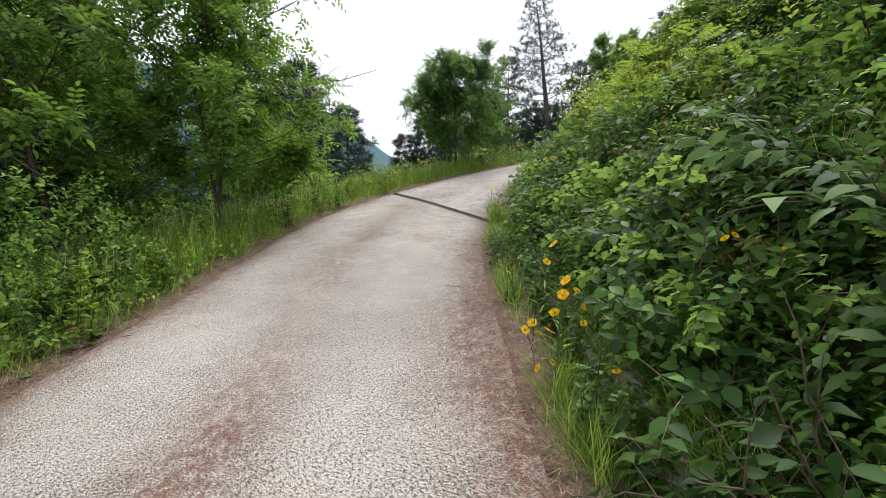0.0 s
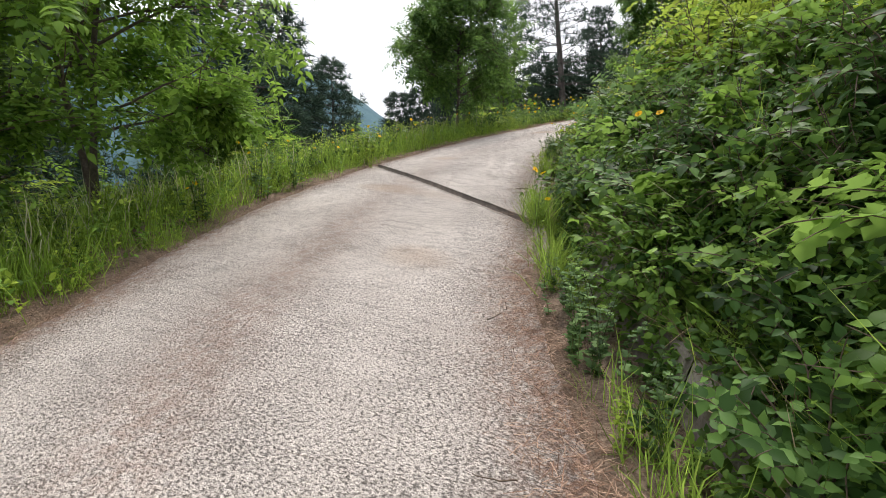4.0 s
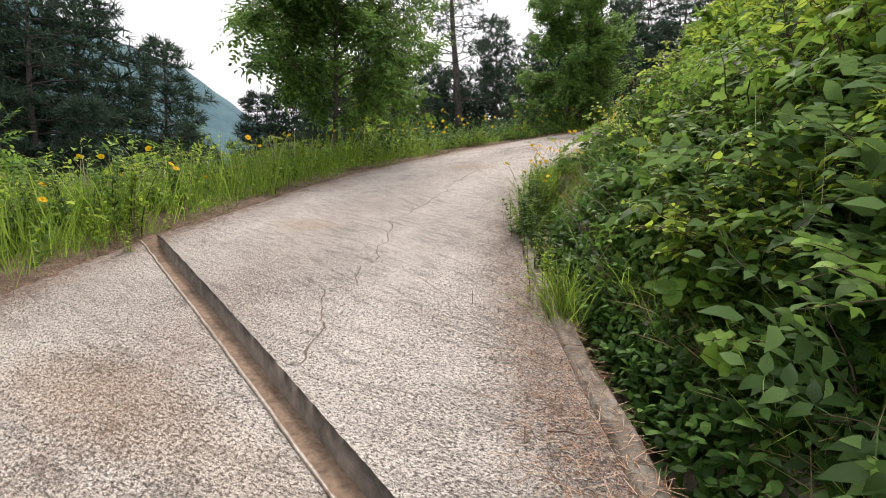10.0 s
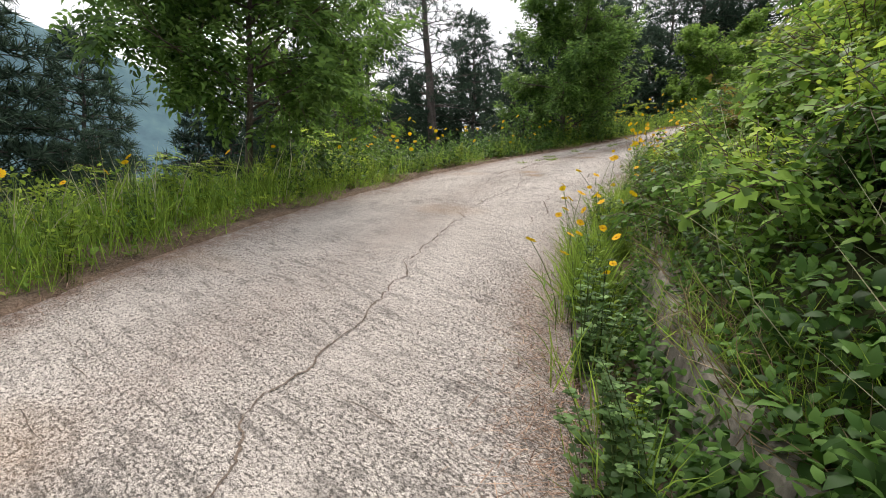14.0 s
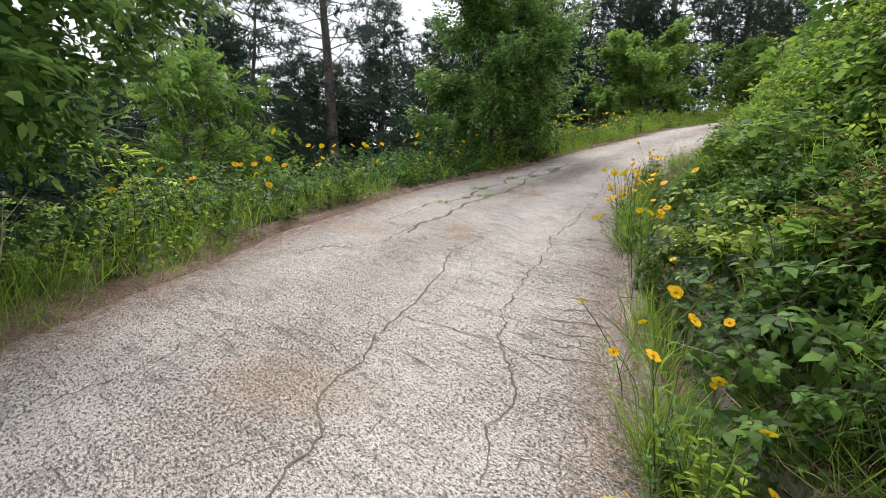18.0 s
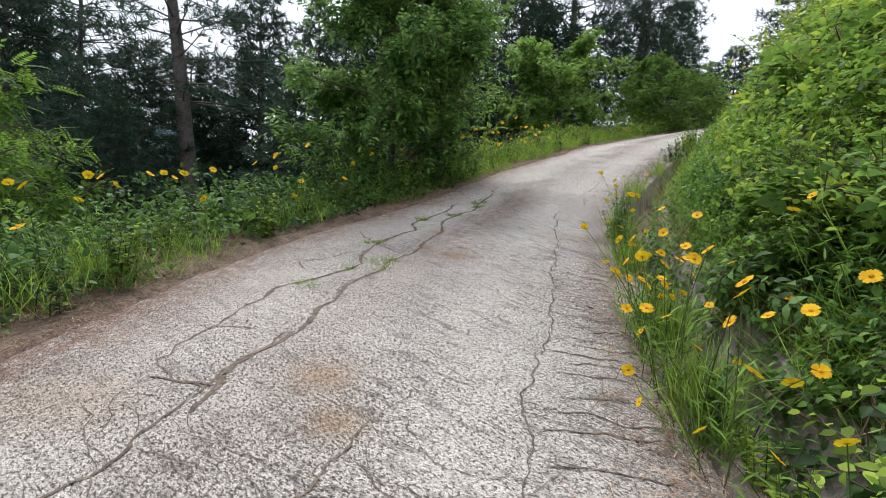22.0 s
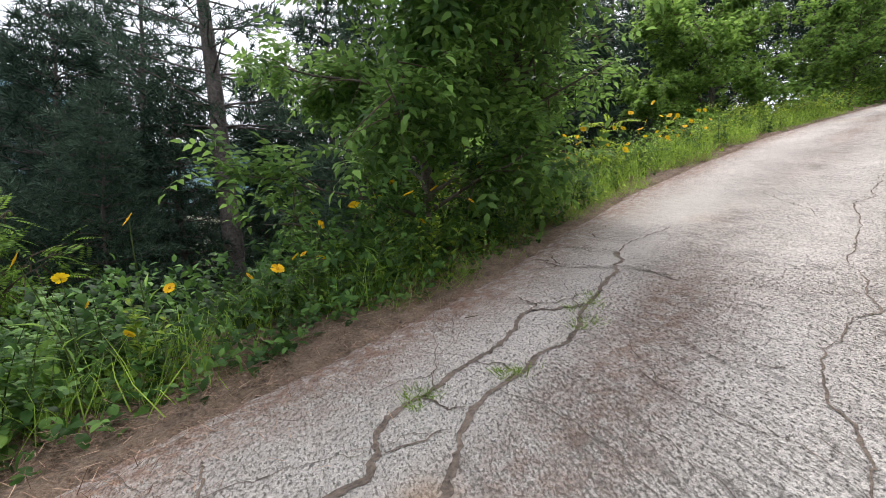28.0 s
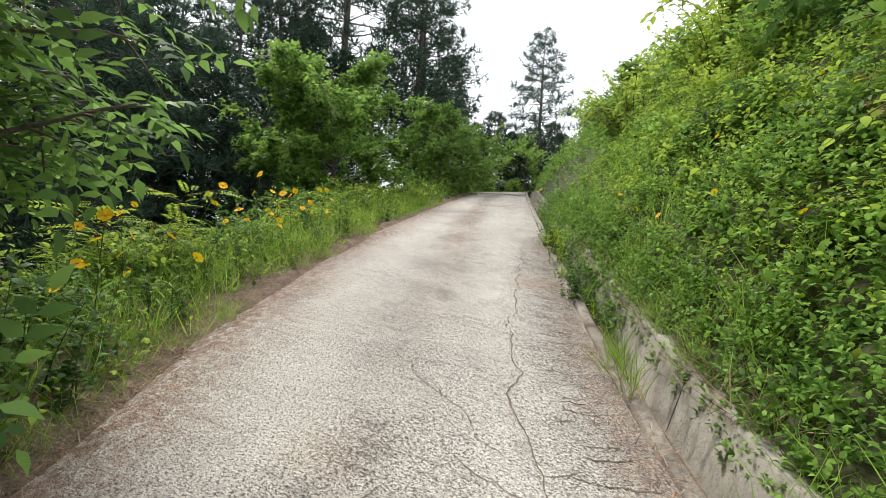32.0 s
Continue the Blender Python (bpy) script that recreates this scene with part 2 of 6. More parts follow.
PINES_UPPER = [('t', 26, 39.2, 1.25, 30), ('d', 21.3, 40.2, 1.3, 60), ('d', 31.1, 39.7, 1.45, 90), ('t', 36.6, 34.5, 1.35, 140), ('t', 49.5, 29.0, 1.35, 20), ('s', 52, 35, 1.2, 50), ('s', 58, 27.5, 1.2, 0), ('d', 24.5, 36.0, 0.9, 20), ('d', 29, 35.5, 1.0, 160), ('t', 41, 36, 1.0, 45), ('s', 46, 33.5, 1.2, 5), ('t', 33, 42, 1.1, 70), ('d', 48.5, 31, 0.8, 33), ('d', 50, 27, 0.7, 3), ('d', 52, 28.0, 0.9, 20), ('d', 55, 30.5, 1.1, 80), ('d', 47.5, 32.5, 1.0, 140), ('d', 57, 25.5, 0.9, 10), ('t', 23.5, 40.0, 1.2, 5), ('t', 28.2, 38.9, 1.5, 95), ('t', 31.2, 36.9, 1.9, 185), ('t', 34.7, 33.9, 1.5, 45), ('d', 40.5, 34.0, 1.2, 77), ('d', 22.0, 36.5, 1.0, 75)]
PINES = PINES_VALLEY + PINES_TREE + PINES_TRUNK + PINES_UPPER
TREES = [("walnut_tree", -4.6, 10.2, 6.0, 2.5, 4000, "comp", 1, 2, 0.3, "leafy green tree with drooping compound leaves"),
         ("walnut_tree", -6.4, 8.4, 6.4, 2.9, 4000, "comp", 2, 1, 0.15, "leafy green tree with drooping compound leaves"),
         ("walnut_tree", -5.9, 16.6, 4.1, 1.95, 2600, "pinn", 3, 2, 0.1, "young bright green tree with compound leaves"),
         ("walnut_tree", 0.34, 19.56, 5.4, 1.85, 6000, "dark", 4, 1, 0.34, "spreading roadside tree with a dark shaded crown"),
         ("walnut_tree", -8.2, 11.2, 6.6, 2.6, 2600, "comp", 21, 1, 0.1, "leafy green tree with drooping compound leaves"),
         ("locust_tree", 2.4, 26.3, 4.7, 1.7, 1700, "locust", 31, 2, 0.1, "young locust tree with feathery green leaves"),
         ("locust_tree", 3.7, 28.3, 4.0, 1.5, 1400, "locust", 32, 2, 0.1, "young locust tree with feathery green leaves"),
         ("elm_tree", 10.1, 24.8, 4.3, 1.2, 1000, "deep", 15, 1, 0.4, "slim elm stem with branches hanging over the lane"),
         ("elm_tree", 8.8, 24.7, 6.2, 1.75, 7200, "deep", 5, 2, 0.05, "dark dense broadleaf tree branching from the ground"),
         ("walnut_tree", 21.2, 30.1, 5.4, 2.6, 13000, "far", 6, 3, 0.2, "round-crowned bright green tree by the lane"),
         ("walnut_tree", 28.6, 29.7, 4.3, 2.4, 7000, "far", 7, 1, 0.15, "green roadside tree further up the lane"),
         ("walnut_tree", 36.0, 31.2, 4.2, 2.4, 5000, "far", 8, 1, 0.15, "small green tree at the bend of the lane"),
         ("walnut_tree", 39.5, 31.6, 4.6, 2.4, 4500, "far", 9, 1, 0.1, "green tree at the bend of the lane"),
         ("walnut_tree", 46.5, 29.3, 6.0, 2.8, 5000, "far", 10, 1, 0.1, "green tree at the bend of the lane")]
FLOWER_BEDS = [(1, 7.5, 8.7, 0.02, 0.35, 24, 1.1), (1, 6.9, 7.4, 0.75, 1.0, 3, 0.9), (1, 12.9, 13.7, -0.15, 0.05, 4, 1.0), (1, 12.6, 13.2, 0.75, 0.95, 2, 1.0), (1, 20.0, 23.4, -0.12, 0.15, 30, 0.95), (1, 23.4, 24.6, 0.0, 0.7, 10, 0.9),
               (1, 25.5, 27.5, -0.12, 0.1, 40, 1.0), (1, 26.2, 27.3, -0.15, 0.05, 16, 1.05), (1, 24.8, 25.6, 0.0, 0.2, 5, 0.95), (1, 25.5, 27.5, 0.5, 0.85, 6, 1.05), (1, 28.4, 30.5, -0.04, 0.15, 12, 0.9), (1, 30, 32.5, 0.0, 0.12, 9, 0.85), (1, 31, 40, 0.75, 2.4, 16, 1.0), (1, 40, 50, 0.0, 1.0, 4, 1.2)]
FLOWER_BEDS += [(-1, 14, 18.5, 0.3, 1.0, 14, 1.2), (-1, 18.5, 25, 0.3, 1.2, 20, 1.1), (-1, 9, 15, 0.5, 1.6, 6, 1.1), (-1, 25, 32.5, 0.3, 1.2, 50, 1.3), (-1, 33.6, 38.5, 0.3, 1.3, 50, 1.4)]

# ---- world, sun, exposure ----
SUN_AZ, SUN_EL = radians(SUN_AZ_DEG), radians(SUN_EL_DEG)
world = bpy.data.worlds.new("sky")
scene.world = world
world.use_nodes = True
wt = world.node_tree
for n in list(wt.nodes):
    wt.nodes.remove(n)
sky = wt.nodes.new("ShaderNodeTexSky")
sky.sky_type, sky.sun_disc = "NISHITA", False
sky.sun_elevation, sky.sun_rotation = SUN_EL, SUN_AZ
sky.air_density, sky.dust_density, sky.ozone_density = 1.0, 6.0, 1.0
veil = wt.nodes.new("ShaderNodeMix")
veil.data_type = "RGBA"
veil.inputs[0].default_value = 0.8
veil.inputs[7].default_value = (CLOUD, CLOUD * 1.01, CLOUD * 1.03, 1)
back = wt.nodes.new("ShaderNodeBackground")
back.inputs[1].default_value = SKY_STRENGTH
wo = wt.nodes.new("ShaderNodeOutputWorld")
wt.links.new(sky.outputs[0], veil.inputs[6])
wt.links.new(veil.outputs[2], back.inputs[0])
wt.links.new(back.outputs[0], wo.inputs[0])

sun = new("sun", bpy.data.lights.new("sun", "SUN"))
sun.data.energy, sun.data.angle, sun.data.color = SUN_POWER, radians(SUN_SOFT), (1.0, 0.95, 0.86)
sun.rotation_euler = (radians(90) - SUN_EL, 0, -SUN_AZ + math.pi)


# ---- materials ----
def shader(name):
    m = bpy.data.materials.new(name)
    m.use_nodes = True
    t = m.node_tree
    p = t.nodes["Principled BSDF"]
    return m, t, p


def node(t, kind, **sets):
    n = t.nodes.new(kind)
    for k, v in sets.items():
        n.inputs[k.replace("_", " ")].default_value = v
    return n


def ramp(t, src, stops):
    r = t.nodes.new("ShaderNodeValToRGB")
    e = r.color_ramp.elements
    while len(e) < len(stops):
        e.new(0.5)
    for el, (pos, col) in zip(e, stops):
        el.position, el.color = pos, (*col, 1) if len(col) == 3 else col
    t.links.new(src, r.inputs[0])
    return r


def mixc(t, fac, a, b):
    m = t.nodes.new("ShaderNodeMix")
    m.data_type = "RGBA"
    for i, v in ((0, fac), (6, a), (7, b)):
        if isinstance(v, (int, float)):
            m.inputs[i].default_value = v
        elif isinstance(v, tuple):
            m.inputs[i].default_value = (*v, 1)
        else:
            t.links.new(v, m.inputs[i])
    return m.outputs[2]


def mathn(t, op, a, b=0.5):
    m = t.nodes.new("ShaderNodeMath")
    m.operation = op
    for i, v in ((0, a), (1, b)):
        if isinstance(v, (int, float)):
            m.inputs[i].default_value = v
        else:
            t.links.new(v, m.inputs[i])
    return m.outputs[0]


def coords(t):
    return t.nodes.new("ShaderNodeTexCoord").outputs["Object"]


def noise_tex(t, vec, scale, detail=4.0, rough=0.6):
    n = node(t, "ShaderNodeTexNoise", Scale=scale, Detail=detail, Roughness=rough)
    t.links.new(vec, n.inputs["Vector"])
    return n.outputs["Fac"]


def bump(t, p, height, strength, dist):
    b = node(t, "ShaderNodeBump", Strength=strength, Distance=dist)
    t.links.new(height, b.inputs["Height"])
    t.links.new(b.outputs[0], p.inputs["Normal"])


def attr(t, name):
    a = t.nodes.new("ShaderNodeAttribute")
    a.attribute_name = name
    return a.outputs["Fac"]


def leaf_material(name, dark, mid, light, rough=0.45, through=0.35, hue=0.0):
    """Foliage: colour varies from leaf to leaf and a little across the plant; light passes through."""
    m, t, p = shader(name)
    isl = t.nodes.new("ShaderNodeNewGeometry").outputs["Random Per Island"]
    obr = t.nodes.new("ShaderNodeObjectInfo").outputs["Random"]
    f = mathn(t, "ADD", mathn(t, "MULTIPLY", isl, 0.72), mathn(t, "MULTIPLY", obr, 0.28))
    c = ramp(t, f, [(0.12, tuple(0.4 * v for v in dark)), (0.5, tuple(0.85 * v for v in mid)), (0.9, tuple(1.3 * v for v in light))]).outputs[0]
    blot = noise_tex(t, coords(t), 60, 3)
    c = mixc(t, mathn(t, "MULTIPLY", blot, 0.22), c, tuple(0.55 * v for v in mid))
    t.links.new(c, p.inputs["Base Color"])
    p.inputs["Roughness"].default_value = rough + 0.08
    p.inputs["Specular IOR Level"].default_value = 0.14
    tr = t.nodes.new("ShaderNodeBsdfTranslucent")
    t.links.new(mixc(t, 0.5, c, tuple(min(1, v * 1.7) for v in light)), tr.inputs[0])
    mx = t.nodes.new("ShaderNodeMixShader")
    mx.inputs[0].default_value = through
    t.links.new(p.outputs[0], mx.inputs[1])
    t.links.new(tr.outputs[0], mx.inputs[2])
    t.links.new(mx.outputs[0], t.nodes["Material Output"].inputs[0])
    return m


def plain(name, a, b, scale=20, rough=0.8, bmp=0.3, dist=0.01, metal=0.0):
    """Two colours mingled at two scales, with a little relief."""
    m, t, p = shader(name)
    v = coords(t)
    n1, n2 = noise_tex(t, v, scale, 6), noise_tex(t, v, scale * 0.13, 3)
    f = mathn(t, "ADD", mathn(t, "MULTIPLY", n1, 0.6), mathn(t, "MULTIPLY", n2, 0.5))
    t.links.new(ramp(t, f, [(0.35, a), (0.72, b)]).outputs[0], p.inputs["Base Color"])
    p.inputs["Roughness"].default_value = rough
    p.inputs["Metallic"].default_value = metal
    bump(t, p, n1, bmp, dist)
    return m


def road_material():
    """Old exposed-aggregate concrete: pale stones in a greyer paste, dark pits, slanting broom marks, brown needles along the edges and between the wheels."""
    m, t, p = shader("worn_concrete")
    v = coords(t)
    la = t.nodes.new("ShaderNodeAttribute")
    la.attribute_name = "lane"
    stretch = node(t, "ShaderNodeMapping", Scale=(17.0, 3.6, 1.0))
    t.links.new(la.outputs["Vector"], stretch.inputs["Vector"])
    streak = noise_tex(t, stretch.outputs[0], 1.0, 5, 0.62)
    stones = node(t, "ShaderNodeTexVoronoi", Scale=92.0, Randomness=1.0)
    t.links.new(v, stones.inputs["Vector"])
    gravel = node(t, "ShaderNodeTexVoronoi", Scale=150.0, Randomness=1.0)
    t.links.new(v, gravel.inputs["Vector"])
    big = noise_tex(t, v, 0.55, 5, 0.68)
    patch = noise_tex(t, v, 1.7, 4, 0.6)
    mid = noise_tex(t, v, 5.0, 6, 0.7)
    fine = noise_tex(t, v, 90.0, 4, 0.7)
    pits = noise_tex(t, v, 24.0, 6, 0.7)
    sweep = node(t, "ShaderNodeMapping", Scale=(1.0, 0.62, 1.0))
    t.links.new(la.outputs["Vector"], sweep.inputs["Vector"])
    fleck = noise_tex(t, sweep.outputs[0], 72.0, 6, 0.8)
    dense = noise_tex(t, v, 2.6, 5, 0.7)
    tone = ramp(t, mathn(t, "ADD", mathn(t, "MULTIPLY", big, 0.75), mathn(t, "MULTIPLY", mid, 0.3)),
                [(0.34, (0.53, 0.465, 0.425)), (0.5, (0.70, 0.617, 0.566)), (0.64, (0.83, 0.745, 0.69))]).outputs[0]
    bits = t.nodes.new("ShaderNodeSeparateColor")
    t.links.new(stones.outputs["Color"], bits.inputs[0])
    speck = ramp(t, bits.outputs[0], [(0.0, (0.13, 0.115, 0.10)), (0.28, (0.46, 0.41, 0.365)), (1.0, (0.80, 0.725, 0.65))]).outputs[0]
    c = mixc(t, 0.42, tone, speck)
    worn = ramp(t, patch, [(0.36, (0.45, 0.45, 0.45)), (0.60, (1, 1, 1))]).outputs[0]
    rough = mathn(t, "MULTIPLY", worn, attr(t, "rough"))
    # dark flecks where stones have dropped out, thick in some places and thin in others
    amount = mathn(t, "ADD", mathn(t, "MULTIPLY", rough, 0.38), mathn(t, "MULTIPLY", ramp(t, dense, [(0.30, (0.4, 0.4, 0.4)), (0.68, (1, 1, 1))]).outputs[0], 0.30))
    level = mathn(t, "ADD", fleck, mathn(t, "MULTIPLY", amount, 0.12))
    hole = ramp(t, level, [(0.575, (0, 0, 0)), (0.625, (0.95, 0.95, 0.95))]).outputs[0]
    c = mixc(t, hole, c, (0.135, 0.118, 0.105))
    c = mixc(t, ramp(t, fine, [(0.58, (0, 0, 0)), (0.70, (0.8, 0.8, 0.8))]).outputs[0], c, (0.15, 0.13, 0.115))
    groove = mathn(t, "MULTIPLY", mathn(t, "MULTIPLY", ramp(t, streak, [(0.52, (0, 0, 0)), (0.60, (1, 1, 1))]).outputs[0], ramp(t, pits, [(0.38, (0.25, 0.25, 0.25)), (0.55, (0.8, 0.8, 0.8))]).outputs[0]), mathn(t, "MULTIPLY", worn, attr(t, "broom")))
    c = mixc(t, groove, c, (0.17, 0.148, 0.13))
    # lichen-dark patches, pale renewed patches
    c = mixc(t, mathn(t, "MULTIPLY", attr(t, "dark"), mathn(t, "ADD", mid, 0.25)), c, (0.23, 0.205, 0.185))
    c = mixc(t, mathn(t, "MULTIPLY", attr(t, "pale"), 0.55), c, (0.56, 0.53, 0.48))
    litter_c = ramp(t, noise_tex(t, v, 45, 5, 0.75), [(0.3, (0.15, 0.08, 0.055)), (0.55, (0.33, 0.195, 0.135)), (0.8, (0.50, 0.34, 0.25))]).outputs[0]
    strewn = ramp(t, noise_tex(t, v, 13, 6, 0.75), [(0.40, (0.22, 0.22, 0.22)), (0.56, (1, 1, 1))]).outputs[0]
    lf = mathn(t, "MULTIPLY", mathn(t, "MULTIPLY", attr(t, "litter"), strewn), mathn(t, "ADD", mathn(t, "MULTIPLY", mid, 1.6), 0.15))
    lf = mathn(t, "MINIMUM", lf, 0.93)
    c = mixc(t, lf, c, litter_c)
    c = mixc(t, mathn(t, "MULTIPLY", attr(t, "rust"), mathn(t, "ADD", mid, 0.2)), c, (0.40, 0.235, 0.11))
    t.links.new(c, p.inputs["Base Color"])
    p.inputs["Roughness"].default_value = 0.85
    h = mathn(t, "ADD", mathn(t, "MULTIPLY", stones.outputs["Distance"], -0.8), mathn(t, "ADD", mathn(t, "MULTIPLY", gravel.outputs["Distance"], -0.5), mathn(t, "MULTIPLY", mid, 1.2)))
    h = mathn(t, "SUBTRACT", h, mathn(t, "MULTIPLY", groove, 0.9))
    bump(t, p, mathn(t, "SUBTRACT", h, mathn(t, "ADD", mathn(t, "MULTIPLY", pits, 1.5), mathn(t, "MULTIPLY", hole, 1.3))), 1.0, 0.010)
    return m


def stained_concrete():
    """Cast concrete with dark runs down its face, moss and scaling."""
    m, t, p = shader("stained_concrete")
    v = coords(t)
    runs = node(t, "ShaderNodeMapping", Scale=(9.0, 9.0, 0.9))
    t.links.new(v, runs.inputs["Vector"])
    n1, n2, n3 = noise_tex(t, runs.outputs[0], 1.0, 6, 0.65), noise_tex(t, v, 2.2, 5, 0.65), noise_tex(t, v, 40, 5, 0.7)
    c = ramp(t, n2, [(0.34, (0.15, 0.13, 0.11)), (0.62, (0.36, 0.32, 0.27))]).outputs[0]
    c = mixc(t, ramp(t, n1, [(0.50, (0, 0, 0)), (0.66, (0.75, 0.75, 0.75))]).outputs[0], c, (0.07, 0.06, 0.05))
    c = mixc(t, ramp(t, n3, [(0.5, (0, 0, 0)), (0.7, (0.7, 0.7, 0.7))]).outputs[0], c, (0.12, 0.10, 0.075))
    t.links.new(c, p.inputs["Base Color"])
    p.inputs["Roughness"].default_value = 0.88
    bump(t, p, mathn(t, "ADD", n3, n2), 0.7, 0.012)
    return m


M_ROAD = road_material()
M_EARTH = plain("leaf_mould", (0.06, 0.036, 0.024), (0.40, 0.285, 0.205), 55, 0.95, 1.0, 0.05)
# soil colour darkened to include the shade under trees and growth
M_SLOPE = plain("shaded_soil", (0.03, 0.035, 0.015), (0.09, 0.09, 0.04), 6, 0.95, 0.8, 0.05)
M_DRAIN = stained_concrete()
# colour holds both the dirt and the shade inside the cross drain
M_SHADED_DIRTY = plain("dirty_concrete", (0.03, 0.024, 0.02), (0.15, 0.12, 0.10), 12, 0.9, 0.5, 0.008)
M_CRACK = plain("crack_dirt", (0.03, 0.023, 0.018), (0.27, 0.205, 0.16), 45, 0.95, 1.0, 0.012)
M_STEEL = plain("rusty_steel", (0.16, 0.10, 0.07), (0.42, 0.38, 0.34), 30, 0.5, 0.3, 0.003, 0.6)
M_MUD = plain("silt", (0.10, 0.065, 0.045), (0.34, 0.24, 0.17), 30, 0.95, 0.6, 0.01)
M_STRAW = leaf_material("dry_straw", (0.16, 0.10, 0.06), (0.30, 0.21, 0.13), (0.46, 0.36, 0.23), 0.8, 0.1)
M_NEEDLES = leaf_material("fallen_needles", (0.16, 0.085, 0.055), (0.34, 0.20, 0.135), (0.52, 0.37, 0.27), 0.8, 0.05)
M_BARK = plain("grey_bark", (0.035, 0.028, 0.022), (0.15, 0.12, 0.10), 40, 0.9, 0.9, 0.02)
M_PINEBARK = plain("plated_pine_bark", (0.028, 0.024, 0.022), (0.16, 0.135, 0.12), 18, 0.9, 1.0, 0.05)
M_STEM = leaf_material("green_stem", (0.05, 0.07, 0.02), (0.10, 0.14, 0.04), (0.16, 0.2, 0.07), 0.6, 0.1)
M_TWIG = plain("brown_twig", (0.05, 0.035, 0.025), (0.17, 0.12, 0.08), 50, 0.85, 0.4, 0.004)
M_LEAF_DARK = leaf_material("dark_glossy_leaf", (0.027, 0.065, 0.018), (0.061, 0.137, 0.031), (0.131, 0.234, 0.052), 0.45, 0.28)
M_LEAF_MID = leaf_material("mid_green_leaf", (0.046, 0.104, 0.019), (0.116, 0.221, 0.036), (0.230, 0.364, 0.065), 0.42, 0.36)
M_LEAF_LIGHT = leaf_material("yellow_green_leaf", (0.107, 0.182, 0.023), (0.230, 0.351, 0.039), (0.414, 0.520, 0.078), 0.45, 0.42)
M_LEAF_BLUE = leaf_material("grey_green_leaf", (0.046, 0.098, 0.034), (0.10, 0.185, 0.058), (0.185, 0.29, 0.098), 0.5, 0.3)
M_TREE_A = leaf_material("tree_leaf", (0.035, 0.085, 0.016), (0.095, 0.195, 0.030), (0.235, 0.37, 0.06), 0.4, 0.45)
M_TREE_C = leaf_material("deep_green_leaf", (0.024, 0.062, 0.022), (0.078, 0.165, 0.045), (0.24, 0.38, 0.09), 0.36, 0.42)
M_TREE_FAR = leaf_material("sunlit_tree_leaf", (0.055, 0.125, 0.03), (0.145, 0.26, 0.055), (0.27, 0.41, 0.085), 0.5, 0.45)
M_GRASS = leaf_material("grass_blade", (0.075, 0.14, 0.022), (0.175, 0.30, 0.045), (0.36, 0.49, 0.085), 0.5, 0.45)
M_PINE = leaf_material("pine_needle", (0.02, 0.042, 0.03), (0.042, 0.08, 0.054), (0.088, 0.135, 0.088), 0.5, 0.18)
M_PETAL = leaf_material("yellow_petal", (0.80, 0.36, 0.004), (0.88, 0.47, 0.006), (0.95, 0.60, 0.02), 0.6, 0.25)
M_DISC = leaf_material("orange_disc", (0.55, 0.22, 0.01), (0.66, 0.31, 0.012), (0.78, 0.42, 0.02), 0.8, 0.05)
M_SEED = leaf_material("pale_seed_head", (0.25, 0.24, 0.14), (0.38, 0.37, 0.23), (0.5, 0.48, 0.33), 0.7, 0.25)
M_RED = leaf_material("reddish_leaf", (0.10, 0.075, 0.02), (0.17, 0.14, 0.035), (0.26, 0.2, 0.05), 0.5, 0.3)


# Distance haze is mixed into the hills' blue-green base colour.
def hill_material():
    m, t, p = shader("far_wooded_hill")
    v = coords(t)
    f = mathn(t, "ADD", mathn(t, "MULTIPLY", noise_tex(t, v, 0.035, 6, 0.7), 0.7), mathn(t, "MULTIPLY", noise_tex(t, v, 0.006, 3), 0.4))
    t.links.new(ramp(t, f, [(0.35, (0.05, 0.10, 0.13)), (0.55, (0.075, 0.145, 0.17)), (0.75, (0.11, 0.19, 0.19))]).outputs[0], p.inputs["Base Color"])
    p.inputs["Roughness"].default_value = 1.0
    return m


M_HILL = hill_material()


# ---- mesh helpers ----
def fast_mesh(name, v, f, mat=None, smooth=False):
    """A mesh from arrays: vertices (n, 3) and faces (m, k)."""
    v, f = np.asarray(v, np.float32), np.asarray(f, np.int32)
    me = bpy.data.meshes.new(name)
    me.vertices.add(len(v))
    me.vertices.foreach_set("co", v.ravel())
    me.loops.add(f.size)
    me.loops.foreach_set("vertex_index", f.ravel())
    me.polygons.add(len(f))
    me.polygons.foreach_set("loop_start", np.arange(0, f.size, f.shape[1], dtype=np.int32))
    if smooth:
        me.polygons.foreach_set("use_smooth", np.ones(len(f), bool))
    me.update(calc_edges=True)
    if mat:
        me.materials.append(mat)
    return me


def part_of(name, me, parent, label=""):
    ob = new(name, me)
    ob.parent = parent
    return tagged(ob, label) if label else ob


def thing(name, place, label, category, group="", turn=0.0, size=1.0, kind=""):
    ob = new(name)
    ob.empty_display_size = 0.1
    ob.matrix_basis = pose(*place, 0, 0, turn) @ Matrix.Diagonal((size, size, size, 1))
    return tagged(ob, label, category, group, kind)


def unit(a):
    return a / np.maximum(np.linalg.norm(a, axis=-1, keepdims=True), 1e-9)


